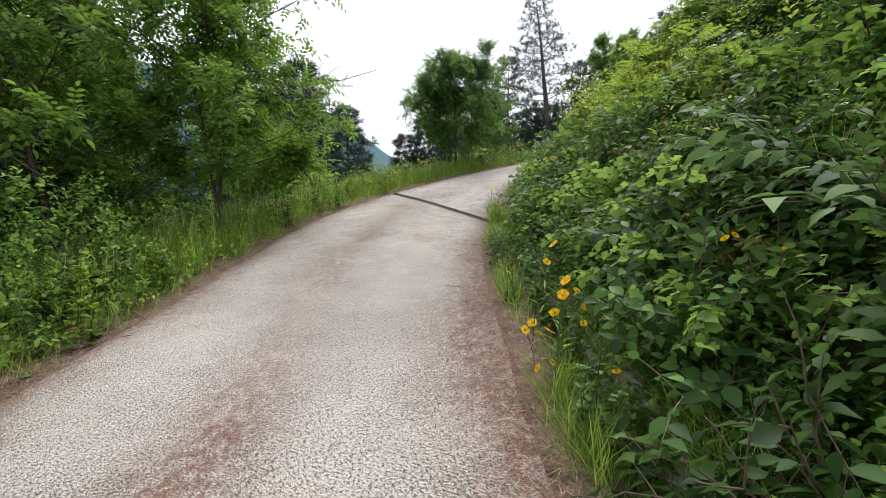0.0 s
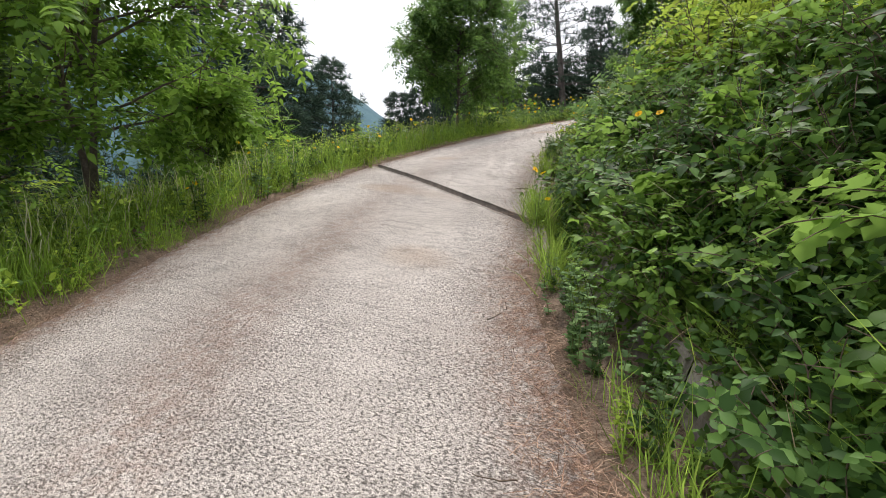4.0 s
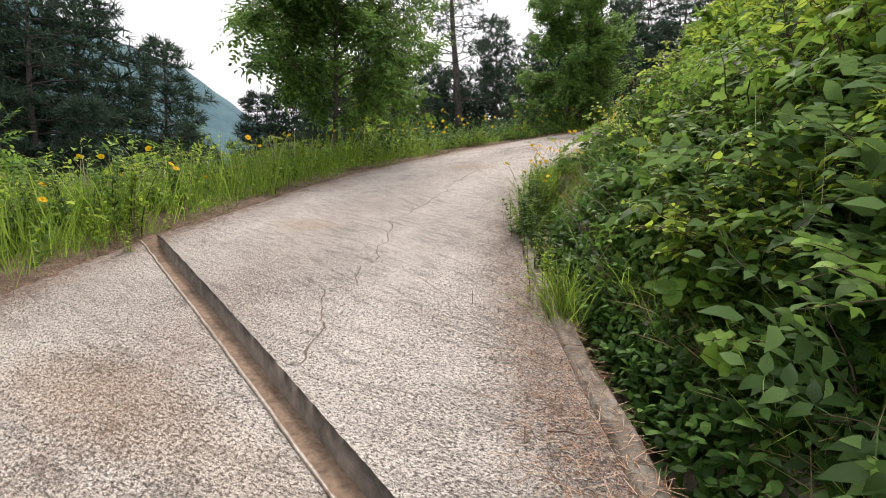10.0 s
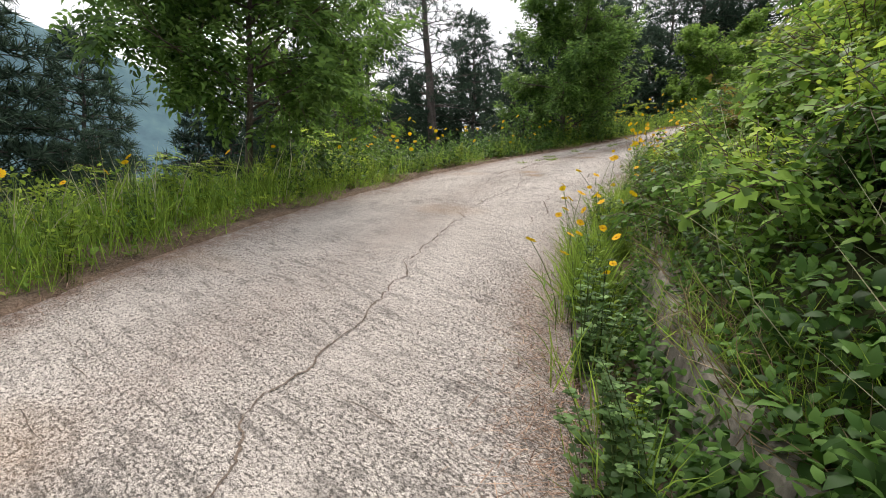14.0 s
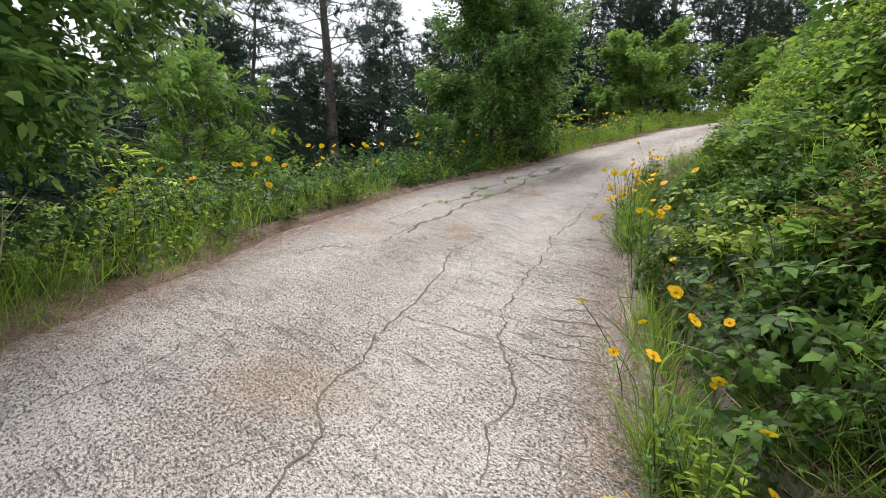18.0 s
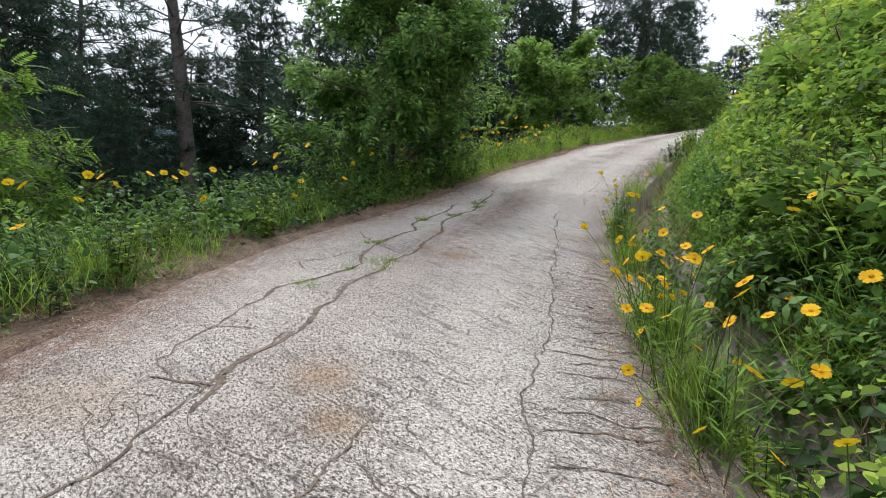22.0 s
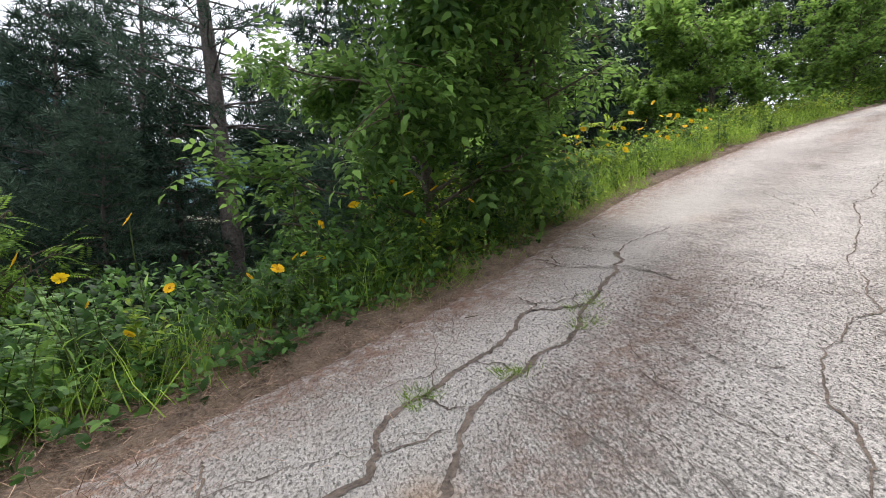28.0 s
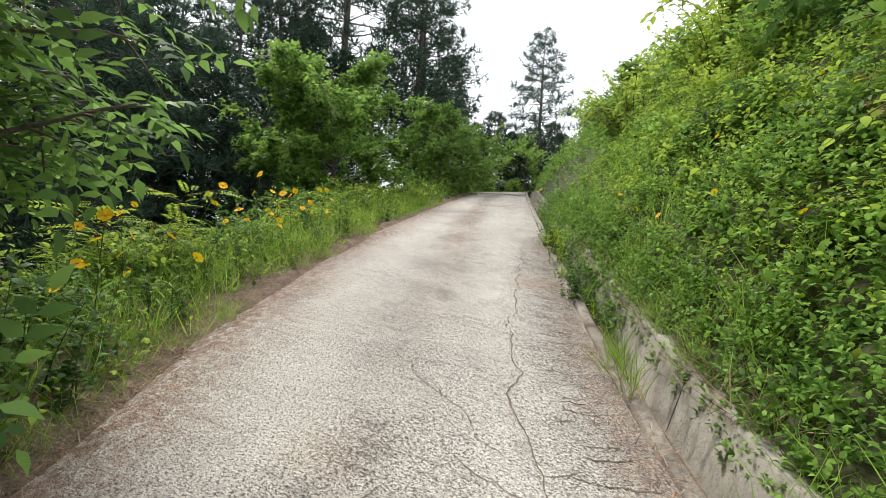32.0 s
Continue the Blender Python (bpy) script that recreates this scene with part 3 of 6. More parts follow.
def spray(tv, tf, pos, along, normal, size):
    """Copies of one template (x across, y along, z out) at many places, as one set of arrays."""
    pos, along = np.asarray(pos, float), unit(np.asarray(along, float))
    across = unit(np.cross(along, normal))
    out = np.cross(across, along)
    size = np.broadcast_to(np.asarray(size, float), (len(pos),))[:, None, None]
    v = pos[:, None] + size * (tv[None, :, :1] * across[:, None] + tv[None, :, 1:2] * along[:, None] + tv[None, :, 2:] * out[:, None])
    f = tf[None] + (np.arange(len(pos)) * len(tv))[:, None, None]
    return v.reshape(-1, 3), f.reshape(-1, tf.shape[1])


def joined(*sets):
    vs, fs, n = [], [], 0
    for v, f in sets:
        vs.append(v)
        fs.append(f + n)
        n += len(v)
    return np.concatenate(vs), np.concatenate(fs)


def tube(points, radii, sides=6):
    """A tapered tube of triangles along points."""
    pts, rad = np.asarray(points, float), np.asarray(radii, float)
    d = unit(np.gradient(pts, axis=0))
    ref = np.where(np.abs(d[:, 2:]) > 0.9, [[1.0, 0, 0]], [[0, 0, 1.0]])
    a = unit(np.cross(d, ref))
    b = np.cross(d, a)
    ang = np.linspace(0, 2 * np.pi, sides, endpoint=False)
    ring = pts[:, None] + rad[:, None, None] * (np.cos(ang)[None, :, None] * a[:, None] + np.sin(ang)[None, :, None] * b[:, None])
    n = len(pts)
    i, j = np.meshgrid(np.arange(n - 1), np.arange(sides), indexing="ij")
    p, q = i * sides + j, i * sides + (j + 1) % sides
    f = np.concatenate([np.stack([p, q, q + sides], -1).reshape(-1, 3), np.stack([p, q + sides, p + sides], -1).reshape(-1, 3)])
    return ring.reshape(-1, 3), f


# leaf templates: x across, y along, z out
SLIM_V = np.array([[0, 0, 0], [-0.14, 0.42, 0.03], [0, 0.45, -0.02], [0.14, 0.42, 0.03], [0, 1.0, -0.14]])
SLIM_F = np.array([[0, 2, 1], [0, 3, 2], [1, 2, 4], [2, 3, 4]])
LOBE_V = np.array([[0, 0, 0], [-0.42, -0.06, 0.05], [-0.5, 0.3, 0.07], [-0.24, 0.42, 0.0], [-0.34, 0.72, 0.02], [0, 0.5, -0.04], [0, 1.0, -0.16], [0.34, 0.72, 0.02], [0.24, 0.42, 0.0], [0.5, 0.3, 0.07], [0.42, -0.06, 0.05]])
LOBE_F = np.array([[0, 2, 1], [0, 3, 2], [0, 5, 3], [3, 5, 4], [4, 5, 6], [5, 7, 6], [5, 8, 7], [0, 8, 5], [0, 9, 8], [0, 10, 9]])
HEART_T = np.linspace(0.0, np.pi, 8)[1:]
HEART_R = np.stack([0.5 * np.sin(HEART_T) ** 0.8, 0.44 - 0.56 * np.cos(HEART_T) - 0.16 * np.exp(-(HEART_T / 0.45) ** 2), 0.08 * np.sin(HEART_T)], 1)
HEART_V = np.concatenate([[[0, 0.02, 0], [0, 0.45, -0.03]], HEART_R[:-1], [[0, 1.0, -0.14]], (HEART_R[:-1] * np.array([-1, 1, 1]))[::-1]])
HEART_F = np.array([[1, k, k + 1] for k in range(2, 14)] + [[1, 0, 2], [1, 14, 0]])
BLADE_V = np.array([[-0.009, 0, 0], [0.009, 0, 0], [-0.007, 0.55, 0.05], [0.007, 0.55, 0.05], [0, 1.0, 0.30]])
BLADE_F = np.array([[0, 1, 3], [0, 3, 2], [2, 3, 4]])


def pinnate(pairs, lv, lf, leaflet=0.34):
    """A compound leaf: paired leaflets along a drooping stalk of length 1."""
    pos, al, sz = [], [], []
    for i in range(pairs):
        y = 0.18 + 0.8 * i / pairs
        z = -0.22 * y * y
        for sx in (-1, 1):
            pos.append((0, y, z))
            al.append((sx * 0.9, 0.45, -0.18))
            sz.append(leaflet * (1 - 0.35 * abs(i / pairs - 0.45)))
    pos.append((0, 0.98, -0.22)), al.append((0, 1, -0.4)), sz.append(leaflet)
    v, f = spray(lv, lf, pos, al, np.tile([0, 0.1, 1.0], (len(pos), 1)), sz)
    stalk = np.array([[-0.008, 0, 0], [0.008, 0, 0], [0, 1.0, -0.22]])
    return joined((v, f), (stalk, np.array([[0, 1, 2]])))


PINN_V, PINN_F = pinnate(5, np.array([[0, 0, 0], [-0.17, 0.42, 0.03], [0.17, 0.42, 0.03], [0, 1, -0.12]]), np.array([[0, 2, 1], [1, 2, 3]]), 0.38)
COMP_V, COMP_F = pinnate(3, np.array([[0, 0, 0], [-0.23, 0.3, 0.05], [-0.17, 0.62, 0.03], [0, 1.0, -0.16], [0.17, 0.62, 0.03], [0.23, 0.3, 0.05]]), np.array([[0, 5, 1], [1, 5, 4], [1, 4, 2], [2, 4, 3]]), 0.42)
TRI_V, TRI_F = spray(np.array([[0, 0, 0], [-0.28, 0.3, 0.06], [-0.2, 0.65, 0.03], [0, 1.0, -0.16], [0.2, 0.65, 0.03], [0.28, 0.3, 0.06]]), np.array([[0, 5, 1], [1, 5, 4], [1, 4, 2], [2, 4, 3]]), [(0, 0.32, 0), (-0.02, 0.3, 0), (0.02, 0.3, 0)], [(0, 1, -0.1), (-1, 0.25, -0.12), (1, 0.25, -0.12)], np.tile([0, 0.1, 1.0], (3, 1)), (0.68, 0.56, 0.56))
FINE_V, FINE_F = pinnate(7, np.array([[0, 0, 0], [-0.2, 0.5, 0.02], [0.2, 0.5, 0.02], [0, 1, -0.05]]), np.array([[0, 2, 1], [1, 2, 3]]), 0.26)


def rnd(n, lo=0.0, hi=1.0):
    return np.random.uniform(lo, hi, n)


# ---- the road's line: a row each for its left and right edge ----
EDGES = np.hstack([LEFT_EDGE, RIGHT_EDGE])


def smooth_rows(rows, n):
    """Points evenly along rows of xyz, rounded at the corners."""
    t = np.linspace(0, len(rows) - 1, n)
    i = np.clip(t.astype(int), 0, len(rows) - 2)
    u = (t - i)[:, None]
    p = np.vstack([2 * rows[:1] - rows[1:2], rows, 2 * rows[-1:] - rows[-2:-1]])
    a, b, c, d = p[i], p[i + 1], p[i + 2], p[i + 3]
    return 0.5 * (2 * b + (c - a) * u + (2 * a - 5 * b + 4 * c - d) * u**2 + (3 * b - a - 3 * c + d) * u**3)


RAW = smooth_rows(EDGES, 4000)
MIDS = (RAW[:, :3] + RAW[:, 3:]) / 2
RUN = np.r_[0, np.cumsum(np.linalg.norm(np.diff(MIDS, axis=0), axis=1))]
LENGTH = float(RUN[-1])


def edge_at(s):
    s = np.asarray(s, float)
    return np.stack([np.interp(s, RUN, RAW[:, k]) for k in range(6)], -1)


def on_road(s, u):
    """The place at s metres along the road and u of its width, from the left edge (0) to the right (1)."""
    e = edge_at(s)
    u = np.asarray(u, float)[..., None]
    return e[..., :3] * (1 - u) + e[..., 3:] * u


def side_dir(s):
    """Unit vector across the road, to its right, level."""
    e = edge_at(s)
    d = e[..., 3:] - e[..., :3]
    d = d * np.array([1, 1, 0.0])
    return unit(d)


def wobble(x, y, scale, seed=0.0):
    """Cheap smooth noise from sines, about -1 to 1."""
    a, b = np.asarray(x, float) * scale + seed, np.asarray(y, float) * scale - seed
    return (np.sin(a * 1.0 + 1.7 * np.sin(b * 0.7 + seed)) + np.sin(b * 1.3 + 1.3 * np.sin(a * 0.9)) + 0.5 * np.sin(2.3 * a + 1.9 * b)) / 2.5


def to_road(x, y):
    """For places in plan: metres along the road and metres right of its right edge (negative: left of the left edge counts from there)."""
    e = edge_at(np.linspace(0, LENGTH, 600))
    ss = np.linspace(0, LENGTH, 600)
    mid = (e[:, :2] + e[:, 3:5]) / 2
    x, y = np.asarray(x, float).ravel(), np.asarray(y, float).ravel()
    i = np.argmin((x[:, None] - mid[None, :, 0]) ** 2 + (y[:, None] - mid[None, :, 1]) ** 2, axis=1)
    sd = side_dir(ss)[i]
    lat = (x - mid[i, 0]) * sd[:, 0] + (y - mid[i, 1]) * sd[:, 1]
    half = np.linalg.norm(e[i, 3:5] - e[i, :2], axis=1) / 2
    return ss[i], lat, half, (e[i, 2] + e[i, 5]) / 2


def left_drop(o):
    """Ground height left of the road, o metres out from the edge."""
    o = np.asarray(o, float)
    return np.where(o < 1.1, 0.03 * np.sin(o * 3), -0.42 * (o - 1.1)) * np.where(o > 14, 14 / np.maximum(o, 14), 1.0)


def bank_rise(o, s=None):
    """Ground height right of the drain's back wall, o metres out; the bank steepens further up the lane."""
    o = np.asarray(o, float)
    k = 1.0 if s is None else 1.0 + 0.38 * np.clip((np.asarray(s, float) - 32) / 6, 0, 1)
    return 0.17 + k * np.where(o < 4.5, BANK * o, BANK * 4.5 + 0.25 * (o - 4.5)) + 0.1 * np.sin(o * 2.1)


WALL_TOP = 0.13
DRAIN = 0.72   # from the road's edge to the back of the drain's wall

# ---- cracks and the cross drain, in metres along the road and across it from the left edge ----
def crack_lines():
    return [np.array(c, float) for c in (CRACK_MAIN, CRACK_LEFT, CRACK_LEFT_B, CRACK_MIDDLE, CRACK_LOW, *CRACK_LOWER, *CRACK_SLABS, *CRACK_UPPER)]


TROUGH_A, TROUGH_B = np.array(TROUGH_ENDS[0]), np.array(TROUGH_ENDS[1])


def jagged(line, step=0.06, amount=0.035):
    """A polyline with small random kinks, in plan."""
    pts = []
    for a, b in zip(line[:-1], line[1:]):
        n = max(2, int(np.linalg.norm(b - a) / step))
        pts.append(a + (b - a) * np.linspace(0, 1, n, endpoint=False)[:, None])
    p = np.concatenate(pts + [line[-1:]])
    k = np.random.normal(0, amount, p.shape)
    k = (k + np.roll(k, 1, 0) + np.roll(k, -1, 0)) / 2
    k[0] = k[-1] = 0
    return p + k


def rough_line(c):
    """A crack's line: broad kinks first, then the ragged break of the stones."""
    return jagged(jagged(c * SCALE_SU, 0.09, 0.03), 0.016, 0.006)


def near_lines(x, y, lines, reach):
    """Distance in plan from each place to the nearest of the lines, up to reach."""
    best = np.full(x.shape, reach)
    for ln in lines:
        lo, hi = ln.min(0) - reach, ln.max(0) + reach
        sel = np.nonzero((x > lo[0]) & (x < hi[0]) & (y > lo[1]) & (y < hi[1]))[0]
        for a, b in zip(ln[:-1], ln[1:]):
            px, py = x[sel], y[sel]
            m = (px > min(a[0], b[0]) - reach) & (px < max(a[0], b[0]) + reach) & (py > min(a[1], b[1]) - reach) & (py < max(a[1], b[1]) + reach)
            if not m.any():
                continue
            idx = sel[m]
            d = b - a
            t = np.clip(((px[m] - a[0]) * d[0] + (py[m] - a[1]) * d[1]) / max(d @ d, 1e-9), 0, 1)
            best[idx] = np.minimum(best[idx], np.hypot(px[m] - a[0] - t * d[0], py[m] - a[1] - t * d[1]))
    return best


def relief(s, u, x, y):
    """Height of the worn surface over the smooth lane: crown, hollows and the ribs that the broom left."""
    ripple = np.sin((s + 0.55 * u + 0.04 * wobble(x, y, 4)) * 2 * np.pi / 0.12) * np.clip(wobble(x, y, 1.1, 5) + 0.45, 0, 1)
    z = 0.010 * wobble(x, y, 2.2) + 0.004 * wobble(x, y, 9, 3) + 0.005 * ripple * np.clip((s - 8) / 4, 0.25, 1)
    return z + 0.03 * (1 - (2 * u - 1) ** 2) - 0.03 * np.exp(-(u / 0.03) ** 2)


def cross_edges(u):
    """Where the cross drain's lower and upper edge meet the lane, in metres along, for shares u of its width."""
    lo, hi = [], []
    s = np.arange(11.5, 21, 0.01)
    d = (TROUGH_B - TROUGH_A) / np.linalg.norm(TROUGH_B - TROUGH_A)
    for k in u:
        p = on_road(s, np.full(len(s), k))
        g = -((p[:, 0] - TROUGH_A[0]) * d[1] - (p[:, 1] - TROUGH_A[1]) * d[0])
        g = np.maximum.accumulate(g if g[-1] > g[0] else -g)
        lo.append(np.interp(-0.085, g, s)), hi.append(np.interp(0.085, g, s))
    return np.array(lo), np.array(hi)


def build_road():
    u = np.linspace(0, 1, 108)
    lo, hi = cross_edges(u)
    sa, sb = 12.0, 20.5
    rows = [np.repeat(v, len(u)).reshape(-1, len(u)) for v in (np.r_[np.arange(0, 4, 0.08), np.arange(4, sa, 0.034)],)]
    f = np.linspace(0, 1, 130)[:, None]
    rows += [sa + (lo - sa)[None] * f, hi[None] + (sb - hi)[None] * f]
    cut = sum(len(r) for r in rows[:2]) - 1
    rows += [np.repeat(v, len(u)).reshape(-1, len(u)) for v in (np.r_[np.arange(sb + 0.034, 38, 0.034), np.arange(38, 46, 0.09), np.arange(46, LENGTH, 0.2)],)]
    S = np.concatenate(rows)
    U = np.broadcast_to(u, S.shape)
    P = on_road(S.ravel(), U.ravel())
    x, y = P[:, 0], P[:, 1]
    Sr, Ur = S.ravel(), U.ravel()
    P[:, 2] += relief(Sr, Ur, x, y)
    paths = [rough_line(c) / SCALE_SU for c in crack_lines()]
    P[:, 2] -= GROOVE * np.exp(-(near_lines(x, y, [on_plan(c)[::4] for c in paths], 0.12) / 0.035) ** 2)
    n, k = S.shape
    i, j = np.meshgrid(np.r_[0:cut, cut + 1:n - 1], np.arange(k - 1), indexing="ij")
    q = np.stack([i * k + j, i * k + j + 1, (i + 1) * k + j + 1, (i + 1) * k + j], -1).reshape(-1, 4)
    me = fast_mesh("road", P, q, M_ROAD, True)
    e = edge_at(Sr)
    w = np.linalg.norm(e[:, 3:] - e[:, :3], axis=1)
    from_l, from_r = Ur * w, (1 - Ur) * w
    late = np.clip((Sr - 26) / 4, 0, 1)
    litter = np.exp(-(from_l / (0.36 + 0.14 * np.exp(-((Sr - 26) / 2.5) ** 2) + 0.12 * late + 0.15 * wobble(x, y, 1.7) + 0.06 * wobble(x, y, 7))) ** 2)
    litter += np.clip(1 - (Sr - 11) / 5, 0.3, 1) * np.exp(-(from_r / (0.30 - 0.12 * late + 0.2 * wobble(x, y, 1.3, 4) + 0.07 * wobble(x, y, 6, 2))) ** 2)
    litter += np.exp(-(from_r / (0.5 + 0.2 * wobble(x, y, 1.9, 7))) ** 2) * np.clip((13 - Sr) / 3, 0, 1)
    mid_band = 0.95 * np.exp(-((Ur - 0.46 - 0.05 * wobble(x, y, 0.6)) / 0.085) ** 2) * np.clip(0.75 + 0.5 * wobble(x, y, 0.9, 1), 0, 1)
    litter += mid_band * np.clip(1.3 - np.abs(Sr - 8) / 9, 0.25, 1)
    litter += 0.6 * np.exp(-((Ur - 0.5) / 0.11) ** 2) * late * np.clip(0.5 + wobble(x, y, 0.8, 6), 0, 1)
    dark = np.clip(wobble(x, y, 0.75, 9) * 0.3, 0, 0.22) * np.clip((Sr - 3) / 10, 0.35, 1) * (1 - 0.75 * np.clip((Sr - 20) / 4, 0, 1))
    pale = np.clip(wobble(x, y, 0.9, 15) * 1.3 - 0.35, 0, 1) * np.clip((Sr - 20) / 5, 0, 1)
    rust = np.clip(wobble(x, y, 1.6, 21) * 1.6 - 1.05, 0, 0.5)
    for s_, u_, r_ in RUST_SPOTS:
        rust = np.maximum(rust, 0.9 * np.exp(-(((Sr - s_) ** 2 + ((Ur - u_) * 3.4) ** 2) / r_**2)))
    track = np.exp(-((Ur - 0.24) / 0.10) ** 2) + np.exp(-((Ur - 0.70) / 0.11) ** 2)
    rough = np.clip(1.0 - 0.5 * track + 0.15 * wobble(x, y, 1.4, 31), 0.1, 1.2)
    rough = rough * (1 - 0.4 * late * np.clip((0.42 - Ur) / 0.1, 0, 1))
    broom = np.clip((Sr - 9) / 4, 0.15, 1) * np.clip(0.66 + 0.25 * wobble(x, y, 0.8, 33), 0.1, 1.1) * (1 - 0.6 * late * np.clip((0.42 - Ur) / 0.1, 0, 1))
    lane = me.attributes.new("lane", "FLOAT_VECTOR", "POINT")
    lane.data.foreach_set("vector", np.stack([Sr + 0.45 * from_l, from_l, 0 * Sr], 1).astype(np.float32).ravel())
    for name, val in (("rough", rough), ("broom", broom), ("litter", np.clip(litter, 0, 1)), ("dark", dark), ("pale", pale), ("rust", rust)):
        at_ = me.attributes.new(name, "FLOAT", "POINT")
        at_.data.foreach_set("value", val.astype(np.float32))
    road = tagged(new("road", me), "weathered pale concrete mountain lane, cracked and strewn with brown needles", "road", kind="structure")
    # dirt-filled cracks
    wide, fine = [], []
    for c, line in zip(crack_lines(), paths):
        broken = c[:, 0].mean() > 25 and c[:, 1].mean() < 0.42
        main = len(c) > 12
        wide.append(ribbon(line, 0.004 if broken else 0.002, (0.06 if main else 0.022) if broken else (0.017 if main else 0.010), GROOVE))
        for k_ in range(1, len(c) - 1):
            if random.random() < 0.22:
                a_, d_ = c[k_] * SCALE_SU, np.random.normal(0, 0.28, 2)
                fine.append(ribbon(jagged(np.array([a_, a_ + d_, a_ + d_ * 2 + np.random.normal(0, 0.15, 2)]), 0.04, 0.022) / SCALE_SU, 0.0015, 0.006))
    for _ in range(70):
        a_ = np.array([random.uniform(20, 37), random.uniform(0.08, 0.8)]) * SCALE_SU
        d_ = np.array([random.uniform(-0.25, 0.25), random.choice((-1, 1)) * random.uniform(0.15, 0.5)])
        fine.append(ribbon(jagged(np.array([a_, a_ + d_, a_ + 2 * d_ + np.random.normal(0, 0.12, 2)]), 0.05, 0.02) / SCALE_SU, 0.002, 0.006))
    s_ = 23.5
    while s_ < 38.5:       # close-set cross cracks by the kerb
        a_, b_ = random.uniform(0.79, 0.85), random.uniform(0.93, 0.99)
        fine.append(ribbon(jagged(np.array([[s_, a_], [s_ + random.uniform(-0.05, 0.05), b_]]) * SCALE_SU, 0.03, 0.014) / SCALE_SU, 0.004, 0.015))
        s_ += random.uniform(0.12, 0.24)
    for _ in range(160):   # rough broom marks
        s0, u0 = random.uniform(9, 34), random.uniform(0.2, 0.82)
        ln = random.uniform(0.08, 0.42)
        if wobble(s0, u0 * 3.4, 1.2, 3) < -0.1:
            continue
        fine.append(ribbon(jagged(np.array([[s0, u0], [s0 - 0.45 * ln, u0 + ln / 3.4]]) * SCALE_SU, 0.05, 0.008) / SCALE_SU, 0.002, 0.007))
    tagged(part_of("crack", fast_mesh("crack", *joined(*wide), M_CRACK), road, "deep dirt-filled crack"), kind="stuff")
    tagged(part_of("fine_crack", fast_mesh("fine_crack", *joined(*fine), M_CRACK), road, "fine crack and broom mark"), kind="stuff")
    return road


SCALE_SU = np.array([1.0, 3.4])
GROOVE = 0.014   # how deep the cracks lie


def ribbon(c, lo, hi, deep=0.0):
    """A thin uneven strip of dirt lying in the surface along rows of (metres along, share across)."""
    p = on_road(c[:, 0], np.clip(c[:, 1], 0.005, 0.995))
    p[:, 2] += relief(c[:, 0], np.clip(c[:, 1], 0, 1), p[:, 0], p[:, 1]) + 0.0035 - 0.75 * deep
    d = unit(np.gradient(p, axis=0))
    side = unit(np.cross(d, [0, 0, 1.0]))
    n = len(p)
    swell = np.convolve(np.pad(rnd(n), 4, mode="edge"), np.ones(9) / 9, "valid")
    w = (lo + (hi - lo) * (0.35 * rnd(n) + 0.65 * np.clip(2.2 * swell - 0.6, 0, 1))) * np.clip(np.minimum(np.arange(n), np.arange(n)[::-1]) / 2.0, 0.15, 1)
    v = np.concatenate([p - side * w[:, None] * rnd(n, 0.3, 0.7)[:, None], p + side * w[:, None] * rnd(n, 0.3, 0.7)[:, None]])
    i = np.arange(n - 1)
    return v, np.concatenate([np.stack([i, i + 1, i + 1 + n], 1), np.stack([i, i + 1 + n, i + n], 1)])


def on_plan(c):
    """Rows of (metres along, share of the width) as places in plan."""
    return on_road(c[:, 0], c[:, 1])[:, :2]


def strip(name, s, cols, mat, label, category, smooth=True):
    """A surface along the road from cross-section columns, each an (n, 3) row of places."""
    g = np.stack(cols, 1)
    n, k = g.shape[:2]
    i, j = np.meshgrid(np.arange(n - 1), np.arange(k - 1), indexing="ij")
    q = np.stack([i * k + j, (i + 1) * k + j, (i + 1) * k + j + 1, i * k + j + 1], -1).reshape(-1, 4)
    ob = new(name, fast_mesh(name, g.reshape(-1, 3), q[:, ::-1], mat, smooth))
    return tagged(ob, label, category, kind="structure")


def right_of(s, off, dz):
    """Places off metres to the right of the right edge, dz above it."""
    e = edge_at(s)
    p = e[:, 3:] + side_dir(s) * np.asarray(off)[:, None]
    p[:, 2] = e[:, 5] + dz
    return p


def left_of(s, off, dz):
    e = edge_at(s)
    p = e[:, :3] - side_dir(s) * np.asarray(off)[:, None]
    p[:, 2] = e[:, 2] + dz
    return p


